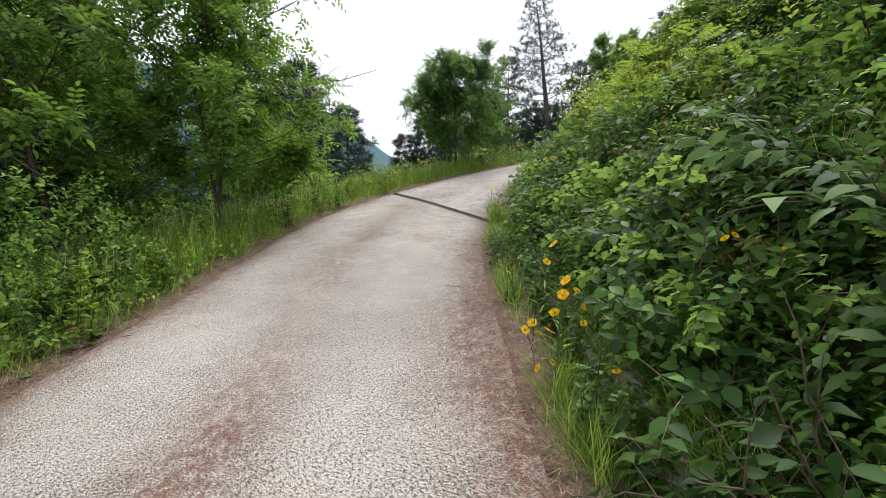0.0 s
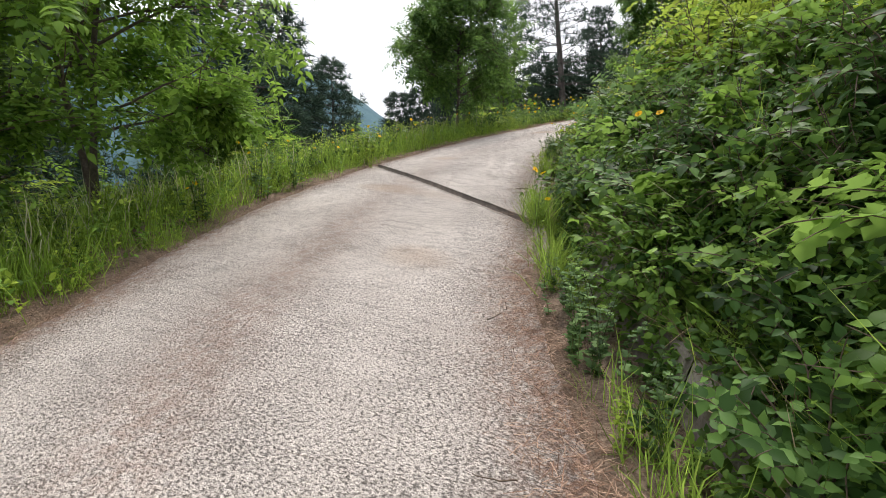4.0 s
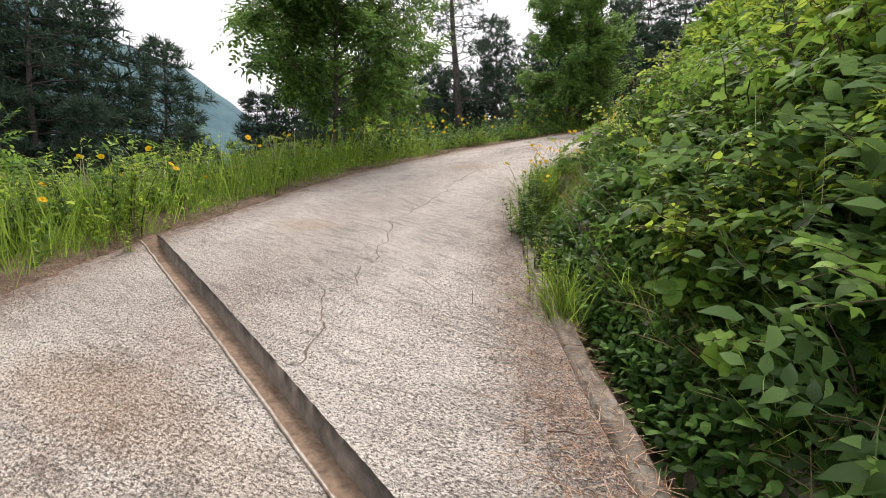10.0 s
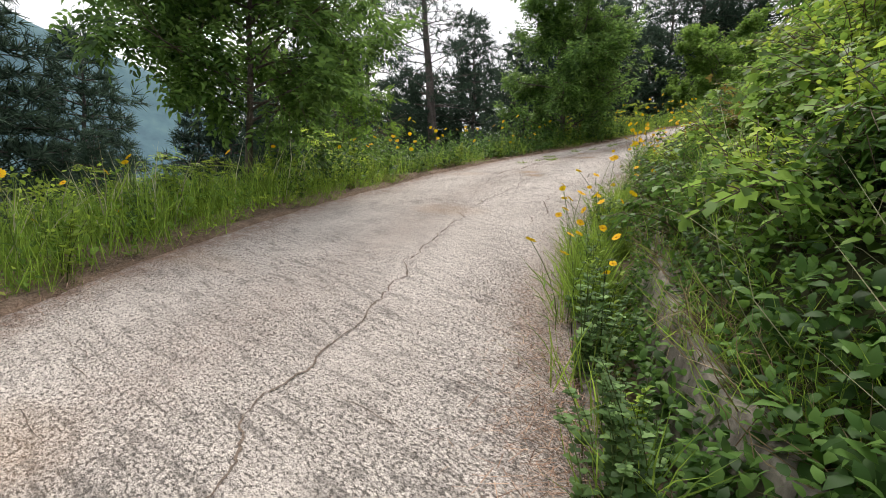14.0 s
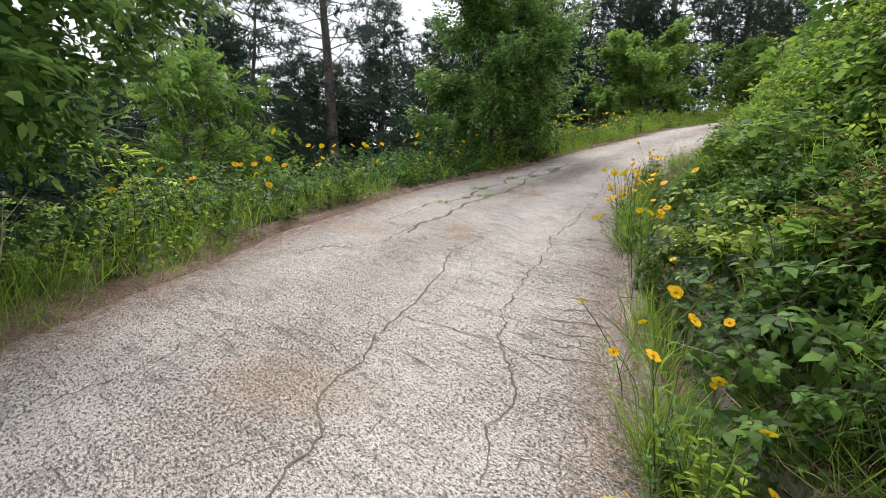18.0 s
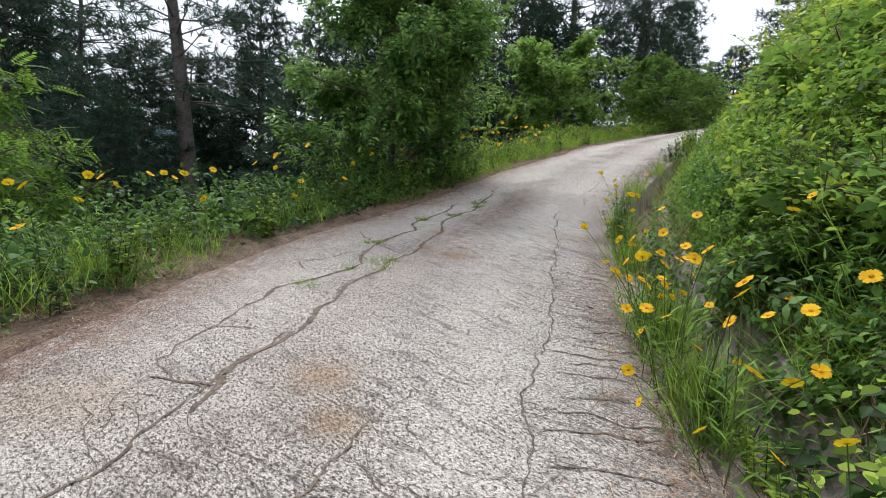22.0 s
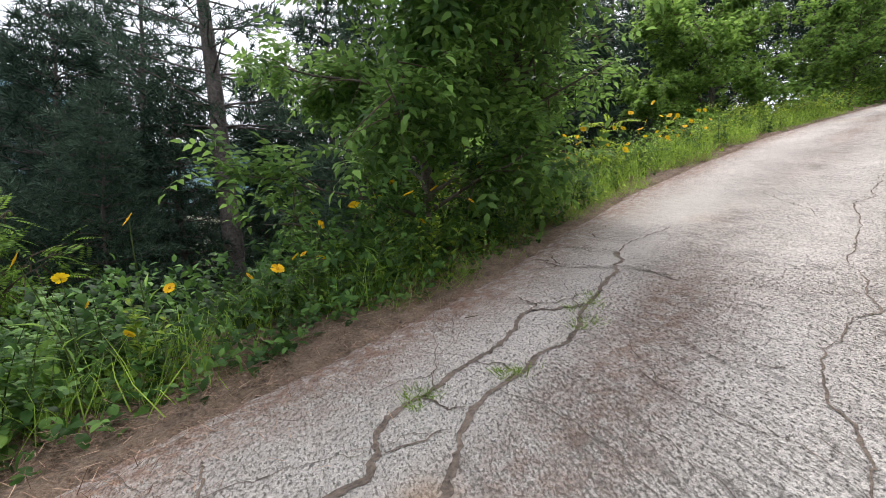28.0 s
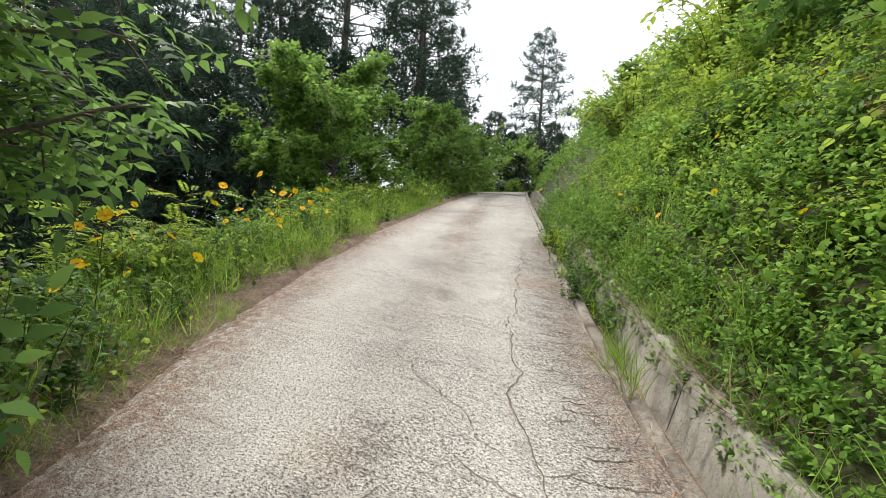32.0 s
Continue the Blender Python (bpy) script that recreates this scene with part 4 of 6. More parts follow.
def build_drain():
    """Side drain: a kerb, a channel and a low back wall, cast in lengths of about two metres."""
    edges = np.arange(0.5, LENGTH - 1, 2.0)
    proto = []
    for a, b in zip(edges[:-1], edges[1:]):
        s = np.linspace(a + 0.006, b - 0.006, 17)
        o = np.ones_like(s)
        wig = 0.012 * wobble(s, s * 0, 5)
        prof = [(0.0, -0.06), (0.01, 0.028), (0.025, 0.034), (0.105, 0.034), (0.12, 0.02), (0.125, -0.30), (0.14, -0.34), (0.38, -0.36), (0.41, -0.33), (0.545, WALL_TOP - 0.03), (0.56, WALL_TOP), (0.68, WALL_TOP), (0.70, WALL_TOP - 0.02), (0.72, -0.5)]
        cols = [right_of(s, o * p[0] + wig, o * p[1] + (0.012 * wobble(s, s * 0 + p[0], 3.3))) for p in prof]
        g = np.stack(cols, 1)
        n, k = g.shape[:2]
        i, j = np.meshgrid(np.arange(n - 1), np.arange(k - 1), indexing="ij")
        q = np.stack([i * k + j, i * k + j + 1, (i + 1) * k + j + 1, (i + 1) * k + j], -1).reshape(-1, 4)
        me = fast_mesh("drain_length", g.reshape(-1, 3), q, M_DRAIN)
        proto.append(me)
    base = new("side_drain")
    tagged(base, "grey concrete roadside drain channel with stained walls", "drain", kind="structure")
    for me in proto:
        part_of("drain_length", me, base)
    # silt and dead leaves on the channel's floor
    s = np.linspace(0.5, LENGTH - 1.5, 500)
    o = np.ones_like(s)
    cols = [right_of(s, o * x, -0.338 + z + 0.02 * wobble(s, o * x * 5, 4)) for x, z in ((0.135, 0.0), (0.19, 0.02), (0.26, 0.03), (0.34, 0.02), (0.41, 0.0))]
    strip("silt", s, cols[::-1], M_MUD, "brown silt and leaf mould in the drain", "soil")


def build_trough():
    """Channel across the road, with a thin steel rim on its lower side."""
    u = np.linspace(0.0, 1, 70)
    lo, hi = cross_edges(u)
    A, B = on_road(lo, u), on_road(hi, u)
    A[:, 2] += relief(lo, u, A[:, 0], A[:, 1])
    B[:, 2] += relief(hi, u, B[:, 0], B[:, 1])
    base = thing("cross_drain", (0, 0, 0), "narrow drain channel set across the lane, half full of silt", "drain")

    def run(name, prof, mat, label, fill=0.0):
        lift = fill * np.exp(-(u / 0.05) ** 2)[:, None] * np.array([0, 0, 1.0])
        g = np.stack([A + (B - A) * t + np.array([0, 0, h]) + lift for t, h in prof], 1)
        n, k = g.shape[:2]
        i, j = np.meshgrid(np.arange(n - 1), np.arange(k - 1), indexing="ij")
        q = np.stack([i * k + j, i * k + j + 1, (i + 1) * k + j + 1, (i + 1) * k + j], -1).reshape(-1, 4)
        part_of(name, fast_mesh(name, g.reshape(-1, 3), q, mat), base, label)

    run("channel", [(-0.04, -0.03), (0.0, -0.002), (0.015, -0.17), (0.985, -0.17), (1.0, -0.002), (1.04, -0.03)], M_SHADED_DIRTY, "dark dirt-stained concrete channel")
    run("steel_rim", [(-0.05, -0.02), (-0.05, 0.008), (0.04, 0.009), (0.045, -0.06)], M_STEEL, "thin rusty steel rim")
    run("silt", [(0.012, -0.125), (0.3, -0.11), (0.7, -0.115), (0.988, -0.13)], M_MUD, "brown silt and needles", 0.13)


def build_ground():
    """One sheet to the horizon: level by the lane, rising on the hill side, falling away on the valley side."""
    def axis(lo, hi, step, far):
        a = np.arange(lo, hi, step)
        grow = np.cumsum(step * 1.25 ** np.arange(1, 40))
        grow = grow[grow < far]
        return np.r_[lo - grow[::-1], a, hi + grow]
    xs, ys = axis(-22, 50, 0.6, 2500), axis(-12, 62, 0.6, 2500)
    Xg, Yg = np.meshgrid(xs, ys, indexing="ij")
    x, y = Xg.ravel(), Yg.ravel()
    s, lat, half, z = to_road(x, y)
    right, left = lat - half - DRAIN, -lat - half
    zz = np.where(right > 0, z + bank_rise(np.minimum(right, 40), s) - 0.45, np.where(left > 0, z + left_drop(np.minimum(left, 60)) - 0.4, z - 0.75))
    zz += np.where((right > 6) | (left > 6), 0.5 * wobble(x, y, 0.35), 0)
    n, k = Xg.shape
    i, j = np.meshgrid(np.arange(n - 1), np.arange(k - 1), indexing="ij")
    q = np.stack([i * k + j, (i + 1) * k + j, (i + 1) * k + j + 1, i * k + j + 1], -1).reshape(-1, 4)
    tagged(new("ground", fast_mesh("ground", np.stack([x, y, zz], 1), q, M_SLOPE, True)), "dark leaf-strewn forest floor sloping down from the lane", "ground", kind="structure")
    # verge along the left edge and the planted bank on the right
    ss = np.arange(0, LENGTH, 0.12)
    o = np.ones_like(ss)
    cols = [left_of(ss, o * w, left_drop(w) + 0.0 + (0.045 * wobble(ss, o * w * 3, 3) if w > 0 else -0.02) - (0.03 if w < 0 else 0)) for w in (-0.12, 0.02, 0.15, 0.3, 0.5, 0.8, 1.2, 1.8, 2.6, 3.6, 5.0)]
    strip("verge", ss, cols, M_EARTH, "brown soil verge littered with needles and straw", "ground")
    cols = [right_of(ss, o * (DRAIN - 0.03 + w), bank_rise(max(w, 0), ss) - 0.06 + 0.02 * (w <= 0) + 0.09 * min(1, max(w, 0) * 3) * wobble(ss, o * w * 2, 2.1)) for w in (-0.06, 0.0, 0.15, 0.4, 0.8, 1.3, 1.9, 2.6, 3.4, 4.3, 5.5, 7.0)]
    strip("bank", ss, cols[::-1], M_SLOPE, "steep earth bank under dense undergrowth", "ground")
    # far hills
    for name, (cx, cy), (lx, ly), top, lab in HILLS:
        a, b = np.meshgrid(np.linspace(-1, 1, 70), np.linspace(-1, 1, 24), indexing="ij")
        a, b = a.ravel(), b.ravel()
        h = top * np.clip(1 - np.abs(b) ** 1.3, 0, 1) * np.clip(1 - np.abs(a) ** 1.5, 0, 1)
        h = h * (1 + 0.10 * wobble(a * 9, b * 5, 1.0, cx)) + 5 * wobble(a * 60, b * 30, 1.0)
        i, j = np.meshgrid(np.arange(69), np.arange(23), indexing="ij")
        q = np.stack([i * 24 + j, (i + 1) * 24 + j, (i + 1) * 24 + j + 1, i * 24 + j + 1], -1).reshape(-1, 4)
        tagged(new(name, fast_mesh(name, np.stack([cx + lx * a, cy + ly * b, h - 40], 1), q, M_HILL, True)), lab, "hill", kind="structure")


def build_upper_trough():
    """A second channel across the lane near its crest: a flat concrete strip, coloured dark like a shaded hollow,
    between two low steel rims.
    """
    u = np.linspace(0.02, 0.98, 40)
    mid = 54.6 - 3.2 * u
    base = thing("cross_drain", (0, 0, 0), "dark narrow drain set across the lane near its crest", "drain")
    for name, a, b, h, mat in (("channel", -0.10, 0.10, 0.004, M_SHADED_DIRTY), ("steel_rim", -0.14, -0.10, 0.016, M_STEEL), ("steel_rim", 0.10, 0.14, 0.016, M_STEEL)):
        g = []
        for off, dz in ((a, -0.05), (a, h), (b, h), (b, -0.05)):
            p = on_road(mid + off, u)
            p[:, 2] += relief(mid + off, u, p[:, 0], p[:, 1]) + dz + 0.006
            g.append(p)
        g = np.stack(g, 1)
        i, j = np.meshgrid(np.arange(39), np.arange(3), indexing="ij")
        q = np.stack([i * 4 + j, i * 4 + j + 1, (i + 1) * 4 + j + 1, (i + 1) * 4 + j], -1).reshape(-1, 4)
        part_of(name, fast_mesh(name, g.reshape(-1, 3), q, mat), base)


build_road()
build_drain()
build_trough()
build_upper_trough()
build_ground()


def ground_left(s, off):
    p = left_of(np.atleast_1d(s), np.atleast_1d(off), left_drop(np.atleast_1d(off)))
    return p


def ground_right(s, off):
    """off metres beyond the drain's back wall"""
    off = np.atleast_1d(off)
    dz = np.where(off < 0.13 - DRAIN, 0.02, np.where(off < -0.14, -0.31, bank_rise(np.maximum(off, 0), np.atleast_1d(s)) - 0.06))
    return right_of(np.atleast_1d(s), off + DRAIN, dz)


# ---- plants ----
OVATE_V = np.array([[0, 0, 0], [-0.23, 0.22, 0.05], [-0.26, 0.58, 0.04], [0, 1.0, -0.16], [0.26, 0.58, 0.04], [0.23, 0.22, 0.05]])
OVATE_F = np.array([[0, 5, 1], [1, 5, 4], [1, 4, 2], [2, 4, 3]])
BROAD_V = np.array([[0, 0, 0], [-0.25, 0.2, 0.05], [-0.31, 0.5, 0.06], [0, 1.0, -0.17], [0.31, 0.5, 0.06], [0.25, 0.2, 0.05], [0, 0.42, -0.035]])
BROAD_F = np.array([[0, 6, 1], [1, 6, 2], [2, 6, 3], [3, 6, 4], [4, 6, 5], [5, 6, 0]])


def shell_points(n, r, h, inner=0.55):
    """Random places in the outer part of a dome, with their outward directions."""
    th, ph = rnd(n, 0, 2 * np.pi), np.arccos(rnd(n, -0.1, 1))
    out = np.stack([np.sin(ph) * np.cos(th), np.sin(ph) * np.sin(th), np.cos(ph)], 1)
    k = rnd(n, inner, 1.0)[:, None] ** 0.6
    lump = 1 + 0.22 * wobble(th * 2.2, ph * 2.5, 1.0, r * 7)[:, None]
    return out * k * lump * np.array([r, r, h]), out


def shrub_meshes(n, r, h, tv, tf, size, mat, stems=8, tilt=0.5, twig=M_TWIG):
    pos, out = shell_points(n, r, h)
    pos[:, 2] = np.maximum(pos[:, 2], 0.02)
    ang = rnd(n, 0, 2 * np.pi)
    al = np.stack([np.cos(ang), np.sin(ang), rnd(n, -0.7, 0.25)], 1) + out * 0.9
    nm = out * tilt + np.array([0, 0, 1.0]) + np.random.normal(0, 0.3, (n, 3))
    v, f = spray(tv, tf, pos, al, nm, size * rnd(n, 0.6, 1.25))
    ends = pos[np.random.choice(n, stems, False)] * 0.92
    tubes = []
    for e in ends:
        b = np.array([*(e[:2] * 0.12), -0.15])
        m = (b + e) / 2 + np.array([0, 0, 0.12 * h]) + np.random.normal(0, 0.03, 3)
        tubes.append(tube([b, m, e], [0.009, 0.006, 0.002], 4))
    return fast_mesh("stems", *joined(*tubes), twig), fast_mesh("leaves", v, f, mat)


def cane_meshes(canes, length, tv, tf, size, mat, splay=0.55, arch=0.7, gap=0.5, twigs=3, twig=M_TWIG):
    """A shrub of arching canes: leaves stand alternately along each cane and along its side twigs."""
    tubes, pos, al, nm, sz = [], [], [], [], []

    def dress(line, radius, first):
        tubes.append(tube(line, np.linspace(radius, radius * 0.3, len(line)), 4))
        run = np.r_[0, np.cumsum(np.linalg.norm(np.diff(line, axis=0), axis=1))]
        at = np.arange(first * run[-1], run[-1], size * gap * random.uniform(0.85, 1.2))
        p = np.stack([np.interp(at, run, line[:, c]) for c in range(3)], 1)
        d = unit(np.stack([np.interp(at, run, np.gradient(line[:, c])) for c in range(3)], 1))
        side = unit(np.cross(d, [0, 0, 1.0])) * np.where(np.arange(len(at)) % 2, 1, -1)[:, None]
        pos.append(p)
        al.append(side * 0.9 + d * 0.55 + np.random.normal(0, 0.22, p.shape) + np.array([0, 0, -0.1]))
        nm.append(np.array([0, 0, 1.0]) + np.random.normal(0, 0.28, p.shape))
        sz.append(size * rnd(len(at), 0.65, 1.2) * np.interp(at / max(run[-1], 1e-6), [0, 0.6, 1], [1, 1, 0.55]))

    for i in range(canes):
        az, ln = 2.4 * i + random.uniform(0, 0.9), length * random.uniform(0.6, 1.1)
        t = np.linspace(0, 1, 8)[:, None]
        out = np.array([math.cos(az), math.sin(az), 0.0])
        k = splay * random.uniform(0.35, 1.25)
        line = np.array([0, 0, -0.08]) + out * ln * k * t + np.array([0, 0, 1.0]) * ln * (t - arch * k * t**2.2) + np.cumsum(np.random.normal(0, 0.012, (8, 3)), 0)
        dress(line, 0.007, 0.22)
        for _ in range(twigs):
            b = line[random.randint(2, 6)]
            e = unit(out * 0.5 + np.random.normal(0, 0.8, 3) + np.array([0, 0, 0.35]))
            q = np.linspace(0, 1, 5)[:, None]
            dress(b + e * ln * random.uniform(0.22, 0.42) * q - np.array([0, 0, 0.06]) * q**2, 0.004, 0.12)
    v, f = spray(tv, tf, np.concatenate(pos), np.concatenate(al), np.concatenate(nm), np.concatenate(sz))
    return fast_mesh("stems", *joined(*tubes), twig), fast_mesh("leaves", v, f, mat)


def weed_meshes(h, n, tv, tf, size, mat, count=5, spread=0.14, head=None):
    """Upright weeds: a few stems with leaves all the way up."""
    tubes, sets, tips = [], [], []
    for _ in range(count):
        ang, hh = rnd(1, 0, 6.28)[0], h * rnd(1, 0.7, 1.1)[0]
        b = np.array([*np.random.normal(0, spread * 0.5, 2), -0.05])
        lean = np.array([math.cos(ang), math.sin(ang), 0]) * hh * rnd(1, 0.05, 0.3)[0]
        t = np.linspace(0, 1, 5)[:, None]
        pts = b + np.array([0, 0, hh]) * t + lean * t**2
        tubes.append(tube(pts, np.linspace(0.005, 0.0018, 5), 4))
        k = np.sort(rnd(n, 0.12, 1.0))
        pos = b + np.array([0, 0, hh]) * k[:, None] + lean * k[:, None] ** 2
        a = np.arange(n) * 2.4 + rnd(n, 0, 0.6)
        al = np.stack([np.cos(a), np.sin(a), rnd(n, 0.0, 0.8)], 1)
        sets.append(spray(tv, tf, pos, al, np.tile([0, 0, 1.0], (n, 1)) + al * 0.1, size * (1.15 - 0.6 * k) * rnd(n, 0.7, 1.2)))
        tips.append(pts[-1])
    return fast_mesh("stems", *joined(*tubes), M_STEM), fast_mesh("leaves", *joined(*sets), mat), tips


def proto(name, label, category, group, meshes, names=("stem_work", "foliage")):
    ob = thing(name, (0, 0, -60), label, category, group)
    for nm, me in zip(names, meshes):
        tagged(part_of(nm, me, ob), kind="" if nm == "trunk" else "stuff")
    return ob


def put(ob, place, turn, size, lean=(0.0, 0.0), tall=1.0):
    m = pose(*place, lean[0], lean[1], turn) @ Matrix.Diagonal((size, size, size * tall, 1))
    return copy_thing(ob, m)


def drop_proto(ob):
    """Take a pattern out again once its copies stand."""
    for o in (*ob.children_recursive, ob):
        bpy.data.objects.remove(o)


KUD_V, KUD_F = spray(HEART_V, HEART_F, [(0, 0.35, 0), (-0.03, 0.28, 0), (0.03, 0.28, 0)], [(0, 1, -0.15), (-1, 0.2, -0.15), (1, 0.2, -0.15)], np.tile([0, 0.1, 1.0], (3, 1)), (0.55, 0.5, 0.5))
BROAD = [proto("shrub", "dense green shrub with broad pointed leaves on the bank", "shrub", "shrubs on the bank", cane_meshes(16, 0.95, TRI_V, TRI_F, 0.15, M_LEAF_MID, 0.7, 0.7, 0.5, 3)),
         proto("glossy_shrub", "dark glossy-leaved shrub on the bank", "shrub", "shrubs on the bank", cane_meshes(18, 0.95, BROAD_V, BROAD_F, 0.10, M_LEAF_DARK, 0.75, 0.75, 0.45, 3)),
         proto("hazel_shrub", "bright yellow-green shrub on the bank", "shrub", "shrubs on the bank", cane_meshes(20, 0.95, OVATE_V, OVATE_F, 0.085, M_LEAF_LIGHT, 0.6, 0.6, 0.45, 4))]
ELDER = proto("elder_shrub", "shrub with large drooping dark compound leaves on the bank", "shrub", "shrubs on the bank", cane_meshes(9, 1.0, COMP_V, COMP_F, 0.42, M_LEAF_BLUE, 0.9, 0.8, 0.45, 1))
VINE = proto("vine", "climbing vine with large lobed green leaves on the bank", "vine", "vines on the bank", cane_meshes(15, 0.9, LOBE_V, LOBE_F, 0.105, M_TREE_FAR, 1.1, 0.85, 0.55, 2))
KUDZU = proto("vine", "creeper with broad heart-shaped leaves hanging over the drain", "vine", "vines on the bank", shrub_meshes(42, 0.5, 0.42, KUD_V, KUD_F, 0.19, M_LEAF_MID, 6, 0.7))
BERRY = proto("bramble", "bramble with small leaves, some turning reddish", "shrub", "brambles on the bank", cane_meshes(14, 0.9, TRI_V, TRI_F, 0.10, M_RED, 0.9, 0.8, 0.5, 3))
LOCUST = [proto("locust_shrub", "feathery young shrub with fine paired leaflets", "shrub", "locust shrubs", cane_meshes(10, 1.2, FINE_V, FINE_F, 0.32, M_LEAF_LIGHT, 0.6, 0.6, 0.32, 2)),
          proto("locust_shrub", "green feathery shrub with fine paired leaflets", "shrub", "locust shrubs", cane_meshes(10, 1.1, FINE_V, FINE_F, 0.32, M_LEAF_MID, 0.6, 0.6, 0.32, 2))]
WEED = [proto("mugwort", "upright grey-green leafy weed on the verge", "weed", "weeds on the verge", weed_meshes(0.6, 18, LOBE_V, LOBE_F, 0.075, M_LEAF_BLUE)[:2]),
        proto("weed", "upright bright green leafy weed on the verge", "weed", "weeds on the verge", weed_meshes(0.55, 18, OVATE_V, OVATE_F, 0.09, M_LEAF_LIGHT)[:2])]


def scatter(protos, n, s_lo, s_hi, side, o_lo, o_hi, lo, hi, weights=None, lean_out=0.0, sink=0.0):
    for i in range(n):
        s, o = random.uniform(s_lo, s_hi), random.uniform(o_lo, o_hi)
        p = (ground_right if side > 0 else ground_left)(s, o)[0]
        k = random.choices(range(len(protos)), weights)[0]
        d = side_dir(np.array([s]))[0] * (-side)
        tiltx, tilty = -lean_out * d[1], lean_out * d[0]
        put(protos[k], (p[0], p[1], p[2] - sink), random.uniform(0, 360), random.uniform(lo, hi), (tiltx, tilty), random.uniform(0.85, 1.2))


# ---- trees ----
def tree(name, place, h, r, leaves, tv, tf, size, mat, label, clear=0.25, limbs=36, bark=M_BARK, seed=0, trunk=0.07, group="trees by the lane", turn=0.0, forks=1):
    """A broadleaf tree: a tapered trunk, limbs that fork into twigs, and a crown of separate leaves on the twigs."""
    rs = np.random.RandomState(seed)
    wood, limb_parts, twigs, tip_pos, tip_dir = [], [], [], [], []
    for k in range(forks):
        ang = 6.28 * k / max(forks, 1) + rs.rand()
        off = np.array([math.cos(ang), math.sin(ang), 0]) * (0.0 if forks == 1 else 0.35 * r)
        t = np.linspace(0, 1, 9)[:, None]
        pts = np.array([0, 0, -0.3]) + np.array([0, 0, 0.92 * h + 0.3]) * t + off * t**1.4 + np.cumsum(rs.normal(0, 0.02 * h, (9, 3)), 0) * t * np.array([1, 1, 0])
        wood.append(tube(pts, trunk * (1 - 0.85 * t[:, 0]) / (1 if forks == 1 else 1.3), 8))
        n = limbs // forks
        for i in range(n):
            f = clear + (0.97 - clear) * (i + rs.rand()) / n
            base = np.array([np.interp(f, t[:, 0], pts[:, c]) for c in range(3)])
            prof = math.sin(math.pi * min(1, 0.22 + 0.78 * (f - clear) / (1 - clear))) ** 0.6
            az, ln = i * 2.4 + rs.rand() * 0.9, r * prof * (0.75 + 0.4 * rs.rand())
            rise = ln * (0.18 + 0.55 * f + 0.15 * rs.randn())
            q = np.linspace(0, 1, 6)[:, None]
            d = np.array([math.cos(az), math.sin(az), 0])
            limb = base + d * ln * q + np.array([0, 0, 1]) * (rise * q - 0.12 * ln * q**2) + np.cumsum(rs.normal(0, 0.03 * ln, (6, 3)), 0) * q
            limb_parts.append(tube(limb, trunk * (0.34 - 0.26 * q[:, 0]) * (1.1 - 0.5 * f), 5))
            for _ in range(8):
                g = 0.2 + 0.75 * rs.rand()
                b = np.array([np.interp(g, q[:, 0], limb[:, c]) for c in range(3)])
                e = d * 0.55 + rs.normal(0, 0.75, 3) + np.array([0, 0, 0.15])
                e = e / np.linalg.norm(e)
                tl = ln * (0.20 + 0.22 * rs.rand())
                tw = b + e * tl * np.linspace(0, 1, 4)[:, None] + np.array([0, 0, -0.16]) * tl * np.linspace(0, 1, 4)[:, None] ** 2
                twigs.append(tube(tw, [0.010, 0.007, 0.005, 0.002], 3))
                tip_pos.append(tw)
                tip_dir.append(e)
    tw = np.array(tip_pos)
    dr = np.array(tip_dir)
    wt = rs.rand(len(tw)) ** 2.2 * np.repeat(rs.rand(len(tw) // 8 + 1) + 0.35, 8)[:len(tw)]
    pick = rs.choice(len(tw), leaves, p=wt / wt.sum())
    g = rs.rand(leaves) ** 0.7 * 3
    i0 = np.minimum(g.astype(int), 2)
    pos = tw[pick, i0] + (tw[pick, i0 + 1] - tw[pick, i0]) * (g - i0)[:, None] + rs.normal(0, 0.11, (leaves, 3))
    al = dr[pick] * 0.7 + rs.normal(0, 0.6, (leaves, 3)) + np.array([0, 0, -0.12])
    nm = np.array([0, 0, 1.0]) + rs.normal(0, 0.27, (leaves, 3))
    v, f = spray(tv, tf, pos, al, nm, size * rs.uniform(0.6, 1.25, leaves))
    ob = thing(name, place, label, "tree", group, turn)
    stem = part_of("trunk", fast_mesh("trunk", *joined(*wood), bark, True), ob)
    for lp in limb_parts:
        part_of("limb", fast_mesh("limb", *lp, bark, True), stem)
    tagged(part_of("twig_work", fast_mesh("twig_work", *joined(*twigs), M_TWIG), ob), kind="stuff")
    tagged(part_of("crown", fast_mesh("crown", v, f, mat), ob), kind="stuff")
    return ob


NEEDLE_V = np.array([[-0.05, 0, 0], [0.05, 0, 0], [0, 1, 0.08]])
NEEDLE_F = np.array([[0, 1, 2]])


def tuft_template(n, seed=3):
    """A bundle of pine needles, length 1, pointing along y."""
    rs = np.random.RandomState(seed)
    al = np.stack([rs.normal(0, 0.55, n), rs.uniform(0.35, 1, n), rs.normal(0, 0.55, n)], 1)
    return spray(NEEDLE_V, NEEDLE_F, np.stack([0 * al[:, 0], rs.uniform(0, 0.25, n), 0 * al[:, 0]], 1), al, rs.normal(0, 1, (n, 3)), rs.uniform(0.75, 1.1, n))


TUFT_V, TUFT_F = tuft_template(8)


